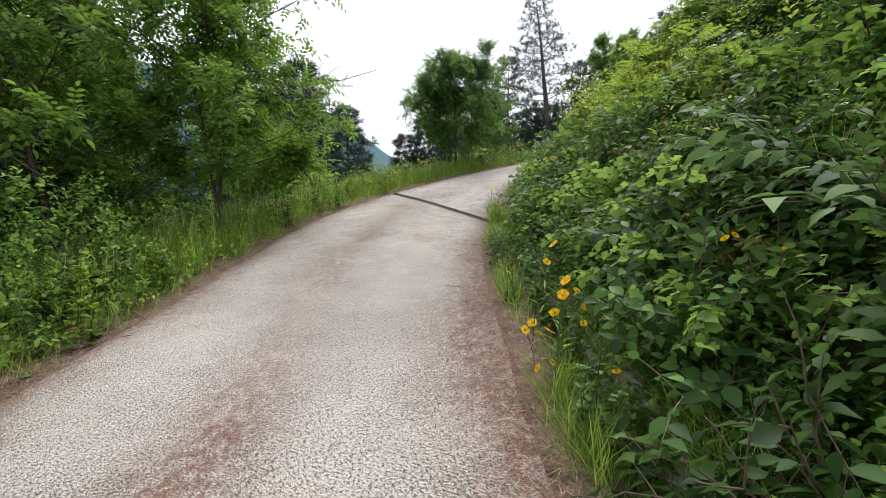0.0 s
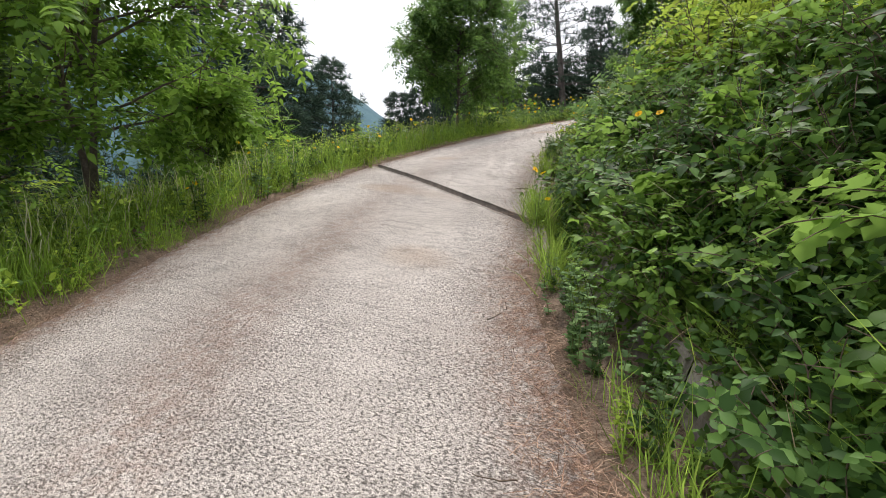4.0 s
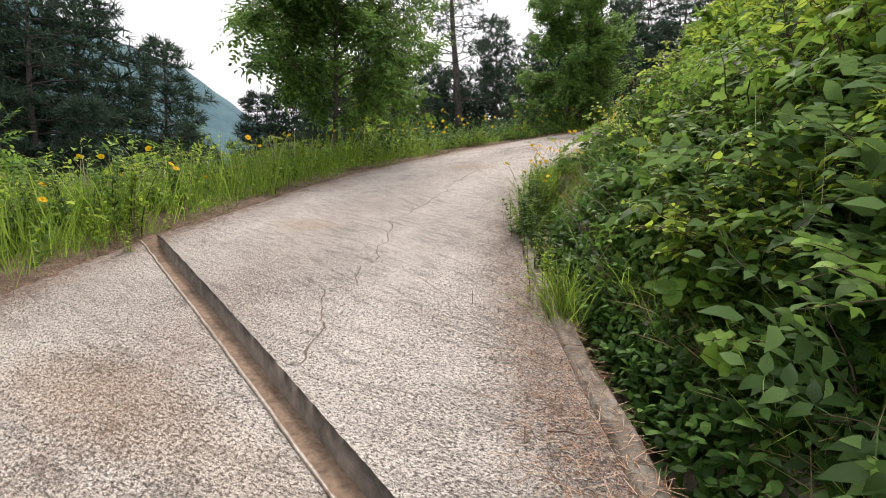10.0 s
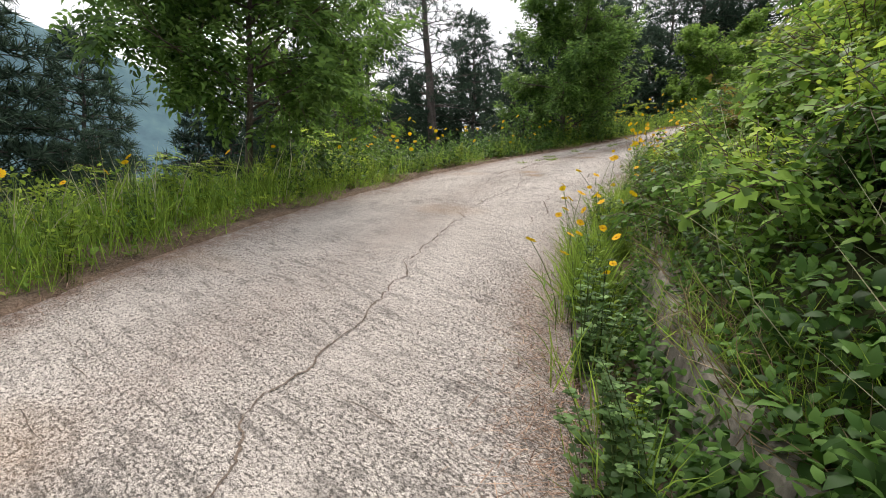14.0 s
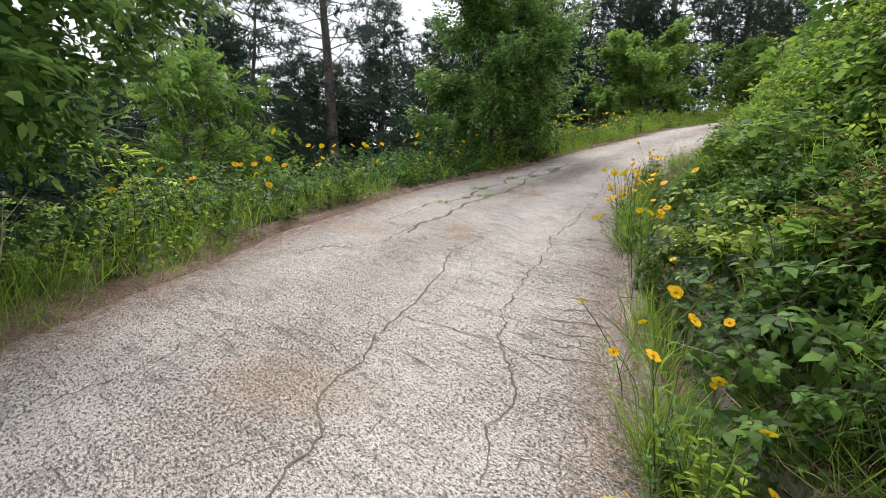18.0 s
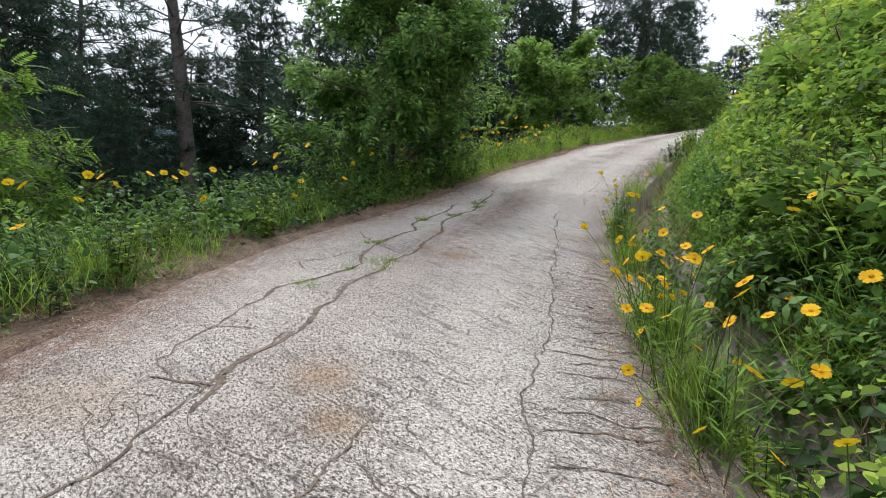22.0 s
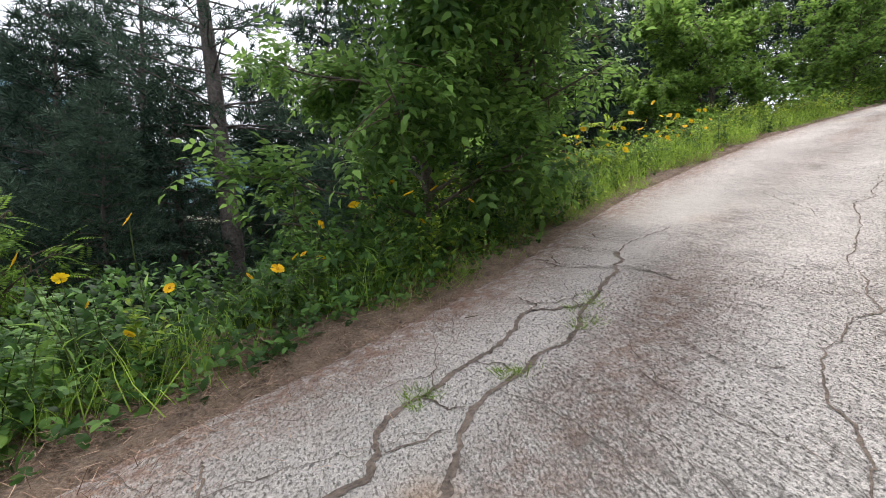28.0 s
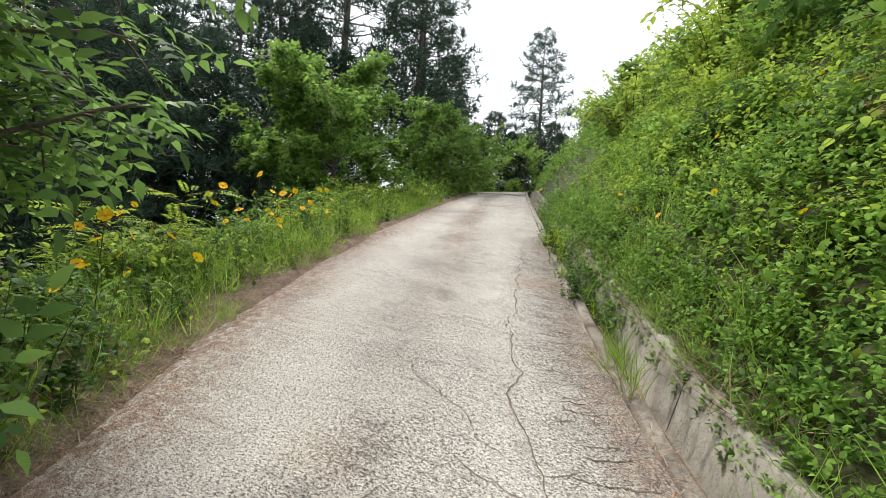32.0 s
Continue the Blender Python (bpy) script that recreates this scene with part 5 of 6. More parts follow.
def pine_meshes(h, r, clear, seed, trunk=0.17, per=6, step=0.55, tufts=15, lean=0.0, size=0.26):
    rs = np.random.RandomState(seed)
    t = np.linspace(0, 1, 14)[:, None]
    pts = np.array([0, 0, -0.6]) + np.array([0, 0, h + 0.6]) * t + np.array([lean * h, 0, 0]) * t**1.2 + np.cumsum(rs.normal(0, 0.035, (14, 3)), 0) * np.array([1, 1, 0])
    wood = [tube(pts, trunk * (1 - 0.93 * t[:, 0] ** 1.2), 10)]
    boughs, pos, al = [], [], []
    z = clear
    while z < h * 0.99:
        f = z / h
        for i in range(per):
            az = 6.28 * (i + rs.rand() * 0.8) / per + z * 2.1
            ln = r * (1 - ((z - clear) / (h - clear)) ** 1.5 * 0.85) * rs.uniform(0.55, 1.1) * min(1.0, 0.65 + (z - clear) / h * 2)
            b = np.array([np.interp((z + 0.6) / (h + 0.6), t[:, 0], pts[:, c]) for c in range(3)])
            d = np.array([math.cos(az), math.sin(az), 0])
            q = np.linspace(0, 1, 5)[:, None]
            bl = b + d * ln * q + np.array([0, 0, 1]) * ln * (0.02 + 0.35 * f) * q - np.array([0, 0, 0.14]) * ln * q**2 + np.array([0, 0, 0.12 * ln]) * q**3 + np.cumsum(rs.normal(0, 0.04 * ln, (5, 3)), 0) * q
            boughs.append(tube(bl, np.linspace(0.035, 0.007, 5) * (1.1 - 0.6 * f), 4))
            n = max(4, int(tufts * ln / r + 3))
            g = rs.uniform(0.28, 1.0, n) ** 0.8
            p = np.stack([np.interp(g, q[:, 0], bl[:, c]) for c in range(3)], 1)
            side = rs.normal(0, 1, (n, 1)) * np.cross(d, [0, 0, 1]) * 0.22 * ln * (0.35 + 0.65 * (1 - g[:, None]) + 0.2)
            pos.append(p + side + rs.normal(0, 0.05, (n, 3)))
            al.append(d * 0.8 + side * 1.5 + np.array([0, 0, 0.5]) + rs.normal(0, 0.25, (n, 3)))
        z += step * rs.uniform(0.75, 1.25)
    pos, al = np.concatenate(pos), np.concatenate(al)
    v, f = spray(TUFT_V, TUFT_F, pos, al, rs.normal(0, 1, (len(pos), 3)), size * rs.uniform(0.75, 1.3, len(pos)))
    return fast_mesh("trunk", *joined(*wood), M_PINEBARK, True), fast_mesh("boughs", *joined(*boughs), M_PINEBARK), fast_mesh("needles", v, f, M_PINE)


def floor_z(x, y):
    s, lat, half, z = to_road([x], [y])
    right, left = lat[0] - half[0] - DRAIN, -lat[0] - half[0]
    return float(z[0] + (bank_rise(right, s[0]) - 0.4 if right > 0 else left_drop(max(left, 0)) - 0.3))


# tall pine with the bare leaning trunk
PINE_PLACE = (7.16, 31.94)
pz = floor_z(*PINE_PLACE)
ob = thing("pine_tree", (*PINE_PLACE, pz), "tall pine with a bare plated trunk leaning slightly", "tree", "pines", 122)
for nm, me in zip(("trunk", "branch_work", "needle_foliage"), pine_meshes(14.5, 3.6, 5.6, 11, 0.27, 5, 0.6, 40, 0.125)):
    part_of(nm, me, ob)

DENSE = proto("pine_tree", "dense dark green pine standing below the lane", "tree", "pines", pine_meshes(9.5, 3.0, 0.7, 5, 0.16, 7, 0.45, 27, 0.0, 0.40), ("trunk", "branch_work", "needle_foliage"))
NEAR = proto("pine_tree", "dense dark green pine standing below the lane", "tree", "pines", pine_meshes(9.5, 3.0, 0.6, 15, 0.16, 7, 0.42, 44, 0.0, 0.29), ("trunk", "branch_work", "needle_foliage"))
TALL = proto("pine_tree", "tall open-crowned pine against the white sky", "tree", "pines", pine_meshes(12.0, 3.1, 2.6, 8, 0.17, 6, 0.55, 34, 0.0, 0.30), ("trunk", "branch_work", "needle_foliage"))
SPRUCE = proto("conifer", "slim dark conifer beyond the lane", "tree", "pines", pine_meshes(7.0, 1.7, 0.4, 6, 0.1, 7, 0.33, 24, 0.0, 0.26), ("trunk", "branch_work", "needle_foliage"))
for p, x, y, k, a in PINES:
    put({"n": NEAR, "d": DENSE, "t": TALL, "s": SPRUCE}[p], (x, y, floor_z(x, y)), a, k)

for nm, x, y, h, r, n, kind, seed, forks, clear, label in TREES:
    tv, tf, size, mat = {"locust": (FINE_V, FINE_F, 0.36, M_TREE_A), "pinn": (PINN_V, PINN_F, 0.40, M_TREE_A), "dark": (COMP_V, COMP_F, 0.28, M_TREE_C), "deep": (COMP_V, COMP_F, 0.27, M_TREE_C), "comp": (COMP_V, COMP_F, 0.31, M_TREE_A), "far": (TRI_V, TRI_F, 0.21, M_TREE_FAR)}[kind]
    tree(nm, (x, y, floor_z(x, y) + 0.1), h, r, n, tv, tf, size, mat, label, clear, seed=seed, forks=forks)

# ---- shrubs and creepers on the bank ----
scatter(BROAD, 36, 3, 9.5, 1, -0.1, 1.2, 0.7, 1.15, (3, 6, 0), 30)
scatter(BROAD, 28, 9.5, 14.5, 1, -0.1, 1.1, 0.65, 1.05, (5, 4, 0), 30)
scatter(BROAD, 18, 14, 18, 1, 0.2, 1.5, 0.7, 1.0, (3, 2, 4), 25)
scatter(BROAD, 18, 3, 7, 1, 0.5, 2.6, 0.9, 1.3, (4, 4, 0), 25)
scatter(BROAD, 30, 3, 10, 1, 1.2, 4.2, 1.0, 1.6, (3, 5, 0), 20)
scatter(BROAD, 18, 10, 14, 1, 1.2, 4.2, 1.0, 1.5, (4, 3, 2), 20)
scatter(BROAD, 26, 13.5, 18.5, 1, 1.1, 4.2, 1.0, 1.5, (3, 0, 7), 20)
scatter(BROAD, 52, 17.5, 28.5, 1, 0.05, 1.4, 0.55, 1.0, (4, 3, 3), 25)
scatter(BROAD, 50, 17, 34, 1, 1.2, 5.0, 0.9, 1.7, (4, 1, 4), 15)
scatter(BROAD, 34, 28, 42, 1, 0.8, 4.0, 0.6, 1.2, (4, 4, 3), 15)
scatter(BROAD, 24, 28, 42, 1, 2.4, 4.8, 1.3, 2.1, (4, 2, 4), 10)
scatter(BROAD, 26, 40, 60, 1, 1.5, 6.0, 1.6, 2.6, (3, 1, 4), 10)
scatter([ELDER], 10, 13.6, 17.4, 1, -0.08, 0.8, 0.65, 0.95, None, 35)
scatter([ELDER], 8, 3, 13, 1, 0.6, 2.6, 0.8, 1.2, None, 25)
scatter([ELDER], 8, 22, 40, 1, 1.6, 4.2, 0.8, 1.2, None, 20)
scatter([VINE], 22, 3, 14, 1, 0.1, 2.6, 0.8, 1.2, None, 35)
scatter([BROAD[1], ELDER, BROAD[0]], 16, 22.5, 28.0, 1, -0.15, 0.35, 0.5, 0.8, (3, 1, 2), 35)
scatter([VINE], 12, 9.5, 16, 1, 0.0, 1.2, 0.7, 1.0, None, 35)
scatter([VINE], 20, 17.5, 28, 1, 0.3, 2.6, 0.7, 1.1, None, 30)
scatter([VINE], 14, 28, 42, 1, 1.2, 4.0, 0.7, 1.1, None, 20)
scatter([KUDZU], 7, 10.8, 13.4, 1, 0.1, 0.8, 0.75, 1.0, None, 40)
scatter([KUDZU], 6, 16.0, 18.2, 1, -0.1, 0.6, 0.7, 0.95, None, 35)
scatter([KUDZU], 6, 13, 18, 1, 1.0, 2.6, 0.8, 1.0, None, 30)
scatter([KUDZU], 2, 4.5, 9, 1, 0.9, 2.6, 0.8, 1.0, None, 30)
scatter([KUDZU], 9, 23, 29, 1, 0.35, 1.8, 0.65, 0.95, None, 30)
scatter([KUDZU], 14, 30, 40, 1, 0.6, 3.6, 0.6, 0.9, None, 20)
scatter([BERRY], 12, 4, 36, 1, 0.5, 3.5, 0.7, 1.2, None, 20)
scatter(LOCUST, 16, 10, 40, 1, 1.2, 5, 0.7, 1.3, None, 10)

# ---- shrubs on the valley side ----
scatter(BROAD, 20, 6, 18, -1, 0.8, 2.4, 0.6, 1.0, (3, 3, 2))
scatter(LOCUST, 12, 15, 24, -1, 1.6, 3.6, 0.8, 1.3)
scatter(LOCUST, 9, 10, 15, -1, 2.6, 4.2, 1.1, 1.7, (3, 1))
scatter(LOCUST, 18, 20.5, 26.0, -1, 1.7, 4.6, 0.9, 1.5, (3, 2))
scatter(BROAD, 36, 24, 33, -1, 0.8, 2.2, 0.45, 0.75, (2, 6, 0))
scatter(BROAD, 26, 33, 47, -1, 0.6, 3.0, 0.5, 0.9, (3, 1, 4))
scatter(LOCUST, 18, 32, 46, -1, 1.2, 3.2, 0.8, 1.3, (2, 1))
scatter(BROAD, 16, 46, 62, -1, 0.9, 4.0, 0.9, 1.6, (3, 3, 2))
scatter([KUDZU], 4, 7.0, 9.0, -1, 0.15, 0.7, 0.5, 0.7)
scatter(LOCUST, 10, 7, 13, -1, 1.8, 3.6, 0.8, 1.2, (3, 1))
scatter([BROAD[2], BROAD[0]], 14, 6, 12.5, -1, 0.9, 2.8, 0.6, 0.95, (3, 2))
scatter([KUDZU], 16, 27.0, 33.0, -1, 0.5, 1.5, 0.55, 0.95)
scatter(WEED, 80, 4, 24, -1, 0.12, 1.2, 0.7, 1.4)
scatter(WEED, 60, 24, 42, -1, 0.12, 1.2, 0.6, 1.2)
# weeds along the kerb stand in clumps, with bare stretches between
for s0, s1, n, lo, hi, kinds in ((4.8, 7.6, 12, 0.5, 0.9, (2, 1)), (8.6, 11.6, 22, 0.5, 0.85, (3, 1)), (12.0, 13.8, 8, 0.5, 0.8, (1, 2)), (17.1, 18.0, 7, 0.4, 0.7, (1, 2)), (18.2, 20.3, 26, 0.55, 0.85, (5, 1)),
                                 (20.4, 23.0, 12, 0.5, 0.8, (1, 1)), (24.4, 26.6, 16, 0.45, 0.75, (2, 2)), (28.6, 30.6, 18, 0.5, 0.8, (3, 1)), (31.0, 35.5, 4, 0.25, 0.45, (1, 2)), (36.4, 40.0, 22, 0.6, 1.0, (2, 2))):
    scatter(WEED, n, s0, s1, 1, -0.70, -0.50, lo, hi, kinds)
scatter(WEED, 34, 8, 40, 1, 0.02, 0.4, 0.5, 0.9, (2, 2), 25)
for x, y, k in ((-1.72, 14.15, 0.7), (-1.9, 13.9, 0.8), (-1.75, 14.5, 0.75), (-2.1, 14.3, 0.9), (-1.6, 13.7, 0.5)):
    put(WEED[1], (x, y, floor_z(x, y) + 0.3), 90 * k, k)
for o in (*BROAD, ELDER, VINE, KUDZU, BERRY, *LOCUST, *WEED, DENSE, NEAR, TALL, SPRUCE):
    drop_proto(o)


# ---- soil and needles that have filled the lower drain ----
ss = np.arange(0.2, 12.2, 0.1)
o = np.ones_like(ss)
fade = np.clip((12.2 - ss) / 0.8, 0, 1)
cols = [right_of(ss, o * w, h * fade + 0.02 * wobble(ss, o * w * 3, 2.7) * (w > 0) - 0.33 * (1 - fade) * (w > 0.1)) for w, h in ((-0.14, -0.02), (-0.05, 0.035), (0.02, 0.05), (0.1, 0.05), (0.17, 0.0), (0.26, -0.10), (0.36, -0.14), (0.46, -0.15), (0.53, -0.14))]
strip("silted_drain", ss, cols[::-1], M_EARTH, "brown soil and needles filling the drain", "soil")


# ---- grass, straw and fallen needles ----
def grass(name, spots, n, lo, hi, spread, label, mat=M_GRASS, lean=0.35, wide=1.0):
    """Tufts of blades round many spots, as one sheet of grass."""
    pos = np.repeat(spots, n, 0) + np.random.normal(0, spread, (len(spots) * n, 3)) * np.array([1, 1, 0])
    k = len(pos)
    al = np.stack([np.random.normal(0, lean, k), np.random.normal(0, lean, k), np.ones(k)], 1)
    nm = np.stack([np.random.normal(0, 1, k), np.random.normal(0, 1, k), 0 * np.ones(k)], 1)
    tv = BLADE_V * np.array([wide, 1, 1])
    v, f = spray(tv, BLADE_F, pos - np.array([0, 0, 0.02]), al, nm, rnd(k, lo, hi))
    return tagged(new(name, fast_mesh(name, v, f, mat)), label, "grass", kind="stuff")


def clumped(p, seed):
    """Thin spots out into clumps."""
    return p[wobble(p[:, 0], p[:, 1], 2.4, seed) + 0.4 * wobble(p[:, 0], p[:, 1], 7, seed) > -0.05]


def spots_left(n, lo, hi, o_lo, o_hi, power=1.0):
    s, o = rnd(n, lo, hi), o_lo + (o_hi - o_lo) * rnd(n) ** power
    return left_of(s, o, left_drop(o) + 0.02)


def spots_right(n, lo, hi, o_lo, o_hi):
    s, o = rnd(n, lo, hi), rnd(n, o_lo, o_hi)
    return right_of(s, o, np.where(o < 0.13, 0.02, np.where(o < DRAIN - 0.16, -0.3, bank_rise(np.maximum(o - DRAIN, 0), s) - 0.05)))


def herb_layer(name, side, s0, s1, o0, o1, n, low, high, size, mat, label, near=0.5, lean=0.7, gaps=None):
    """Leafy undergrowth: leaves at all heights of an uneven layer that grows taller away from the road's edge."""
    s, o = rnd(n, s0, s1) + np.random.normal(0, 0.5, n), o0 + (o1 - o0) * rnd(n) ** 0.85 * (1 + 0.25 * np.random.normal(0, 1, n) * (o1 > 1.5))
    o = np.maximum(o, o0)
    if gaps is not None:
        keep = wobble(s, o * 0, 1.9, gaps) + 0.5 * wobble(s, o, 5.3, gaps) > -0.4
        s, o = s[keep], o[keep]
        n = len(s)
    top = low + (high - low) * np.clip((o - o0) / near, 0, 1)
    top = top * (1 + 0.5 * wobble(s, o, 0.9, n * 0.02) + 0.45 * wobble(s, o, 2.3, o0 * 3 + n * 0.01) + 0.25 * wobble(s, o, 6.1, n * 0.003))
    z = np.maximum(top, 0.04) * rnd(n) ** 0.55
    out = side_dir(s) * (-side)
    tip = unit(np.array([0, 0, 0.8]) + out * lean * 0.6 + np.random.normal(0, 0.45, (n, 3)))
    per, ln = 7, size * 2.6
    if side < 0:
        p = left_of(s, o, left_drop(o) + z)
    else:
        p = right_of(s, o + DRAIN, bank_rise(np.maximum(o, 0), s) - 0.06 + z + 0.9 * np.minimum(o, 0))
    sets, m = [], n // per
    p, tip, turn = p[:m], tip[:m], rnd(m, 0, 6.28)
    a1 = unit(np.cross(tip, [0.3, 0.9, 0.1]))
    a2 = np.cross(tip, a1)
    for k in range(per):
        g = turn + 2.4 * k
        al = np.cos(g)[:, None] * a1 + np.sin(g)[:, None] * a2 + tip * (0.25 + 0.12 * k)
        nm = np.array([0, 0, 1.0]) + tip * 0.5 + np.random.normal(0, 0.2, (m, 3))
        sets.append(spray(OVATE_V, OVATE_F, p + tip * ln * (k / (per - 1) - 0.6), al, nm, size * rnd(m, 0.7, 1.3) * (1.15 - 0.09 * k)))
    v, f = joined(*sets)
    return tagged(new(name, fast_mesh(name, v, f, mat)), label, "undergrowth", kind="stuff")


herb_layer("undergrowth", -1, 3.5, 24, 0.04, 2.6, 11000, 0.10, 0.7, 0.075, M_LEAF_MID, "leafy green undergrowth crowding the lane's edge", 0.8)
herb_layer("undergrowth", -1, 3.5, 24, 0.04, 2.2, 10000, 0.10, 0.75, 0.06, M_LEAF_LIGHT, "bright green herbs along the lane's edge", 0.7)
herb_layer("undergrowth", -1, 24, 28, 0.10, 2.6, 3200, 0.06, 0.6, 0.075, M_LEAF_MID, "leafy green undergrowth below the trees", 0.9)
# the darker leaf colour stands in for the elm's shade
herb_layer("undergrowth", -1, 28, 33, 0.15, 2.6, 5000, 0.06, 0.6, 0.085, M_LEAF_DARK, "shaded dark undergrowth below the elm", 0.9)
herb_layer("undergrowth", -1, 33, 46, 0.08, 2.6, 9500, 0.06, 0.65, 0.075, M_LEAF_MID, "leafy green undergrowth below the trees", 0.9)
herb_layer("undergrowth", -1, 3.5, 11, 0.1, 2.8, 11000, 0.14, 1.05, 0.085, M_TREE_FAR, "bright broad-leaved herbs crowding the lane's edge", 0.7)
herb_layer("undergrowth", -1, 23, 34, 0.08, 2.2, 7000, 0.10, 0.6, 0.085, M_LEAF_DARK, "bushy dark green herbs along the lane's edge", 0.6)
herb_layer("undergrowth", -1, 33, 48, 0.06, 2.2, 9000, 0.10, 0.6, 0.065, M_LEAF_LIGHT, "bright green herbs along the lane's edge", 0.7)
herb_layer("undergrowth", -1, 46, 66, 0.06, 4.0, 6000, 0.2, 1.0, 0.16, M_LEAF_MID, "green undergrowth further up the lane", 1.0)
# dark leaf colour doubles as the gloom under the valley trees
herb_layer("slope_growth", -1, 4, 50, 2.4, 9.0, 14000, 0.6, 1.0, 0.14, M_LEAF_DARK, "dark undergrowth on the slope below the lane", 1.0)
herb_layer("bank_growth", 1, 3, 18, 0.02, 4.5, 30000, 0.12, 0.5, 0.09, M_LEAF_DARK, "dense dark leaves covering the bank", 0.8)
herb_layer("bank_growth", 1, 5, 18, 0.8, 5.0, 11000, 0.3, 0.8, 0.085, M_LEAF_LIGHT, "bright yellow-green leaves on top of the bank", 0.8)
herb_layer("bank_growth", 1, 18, 44, 0.02, 5.0, 20000, 0.10, 0.55, 0.095, M_LEAF_MID, "dense green leaves covering the bank", 0.9)
herb_layer("bank_growth", 1, 14, 44, 0.5, 5.5, 14000, 0.25, 0.8, 0.08, M_LEAF_LIGHT, "bright yellow-green leaves covering the bank", 0.8)
herb_layer("bank_growth", 1, 28, 42, 0.1, 3.4, 16000, 0.15, 0.55, 0.085, M_LEAF_MID, "leafy herbs crowding the upper bank", 0.6)
herb_layer("bank_growth", 1, 28, 42, 0.2, 3.6, 7000, 0.2, 0.7, 0.10, M_LEAF_LIGHT, "bright broad herbs on the upper bank", 0.6)
herb_layer("bank_growth", 1, 42, 67, -0.1, 6.0, 15000, 0.5, 0.9, 0.15, M_LEAF_MID, "green thicket further up the bank", 0.8)
herb_layer("drain_growth", 1, 3, 14.5, -0.45, 0.3, 8000, 0.12, 0.45, 0.075, M_LEAF_MID, "leafy growth hanging over the drain", 0.7, 0.9, 2.0)
herb_layer("drain_growth", 1, 4, 18.5, -0.38, 0.3, 9000, 0.10, 0.4, 0.09, M_LEAF_DARK, "dark leaves hanging over the drain", 0.7, 0.9, 5.0)
herb_layer("drain_growth", 1, 17, 31, -0.42, 0.3, 10000, 0.08, 0.4, 0.075, M_LEAF_DARK, "dark leaves hanging over the drain", 0.7, 0.9, 3.3)
herb_layer("drain_growth", 1, 29, 44, -0.26, 0.3, 13000, 0.08, 0.32, 0.065, M_LEAF_MID, "leaves fringing the drain's wall", 0.5, 0.9)
herb_layer("drain_growth", 1, 36.5, 46, -0.65, 0.1, 9000, 0.2, 0.55, 0.075, M_LEAF_MID, "leafy herbs filling the drain further up", 0.6, 0.9)
herb_layer("drain_growth", 1, 13.2, 18.6, -0.42, 0.2, 9000, 0.14, 0.45, 0.10, M_LEAF_DARK, "dark broad leaves hanging over the drain", 0.5, 0.9)
herb_layer("drain_growth", 1, 3, 12, -0.30, 0.3, 7000, 0.14, 0.45, 0.085, M_LEAF_MID, "leafy growth over the drain's wall", 0.5, 0.9)
herb_layer("bank_growth", 1, 9, 18, -0.1, 1.0, 7000, 0.10, 0.45, 0.075, M_LEAF_MID, "leafy growth along the drain's wall", 0.6)
herb_layer("bank_growth", 1, 18, 44, -0.1, 1.2, 16000, 0.10, 0.5, 0.075, M_LEAF_MID, "leafy growth along the drain's wall", 0.8)
herb_layer("bank_growth", 1, 22, 44, 0.0, 2.6, 17000, 0.12, 0.6, 0.06, M_LEAF_LIGHT, "bright herbs along the drain", 0.8)
grass("verge_grass", spots_left(340, 4, 24, 0.1, 1.5), 30, 0.10, 0.42, 0.10, "long green grass along the lane's valley edge")
grass("verge_grass", np.concatenate([spots_left(110, 24, 27.5, 0.25, 1.4), clumped(spots_left(120, 27.5, 33.5, 0.3, 1.3), 4), spots_left(320, 33.5, 46, 0.2, 1.4)]), 26, 0.10, 0.42, 0.09, "long green grass along the lane's valley edge")
grass("edge_grass", np.concatenate([clumped(spots_left(240, 12, 28, 0.0, 0.32), 3), clumped(spots_left(70, 28, 33, 0.05, 0.4), 8), clumped(spots_left(260, 33, 46, 0.0, 0.3), 5)]), 22, 0.05, 0.24, 0.07, "short green grass creeping over the lane's edge", M_GRASS, 0.6)
grass("kerb_grass", np.concatenate([clumped(spots_right(n, a, b, lo, hi), a) for a, b, lo, hi, n in ((5.2, 8.3, 0.06, 0.62, 420), (8.5, 11.5, 0.04, 0.2, 30), (11.6, 14.3, 0.0, 0.34, 190), (16.8, 19.2, 0.0, 0.14, 24), (19.2, 22.9, -0.03, 0.26, 330), (23.0, 24.2, 0.02, 0.14, 16), (24.3, 27.4, -0.02, 0.24, 190), (28.5, 30.6, 0.0, 0.24, 110), (31, 36, 0.03, 0.12, 26), (36, 40, 0.0, 0.2, 60))]), 24, 0.12, 0.44, 0.05, "fresh green grass sprouting along the kerb", M_GRASS, 0.4)
grass("bank_grass", np.concatenate([spots_right(430, 17.5, 44, 0.58, 1.1), spots_right(220, 3, 17.5, 0.58, 0.95)]), 24, 0.12, 0.4, 0.08, "long grass arching over the drain", M_GRASS, 0.75, 0.8)
grass("straw", clumped(spots_left(260, 22, 40, 0.05, 0.55), 9), 18, 0.06, 0.22, 0.08, "dry straw and dead stalks along the lane's valley edge", M_STRAW, 1.6)
grass("straw", spots_right(300, 4, 40, 0.6, 0.8), 16, 0.15, 0.4, 0.09, "dry straw hanging over the drain's wall", M_STRAW, 1.1)
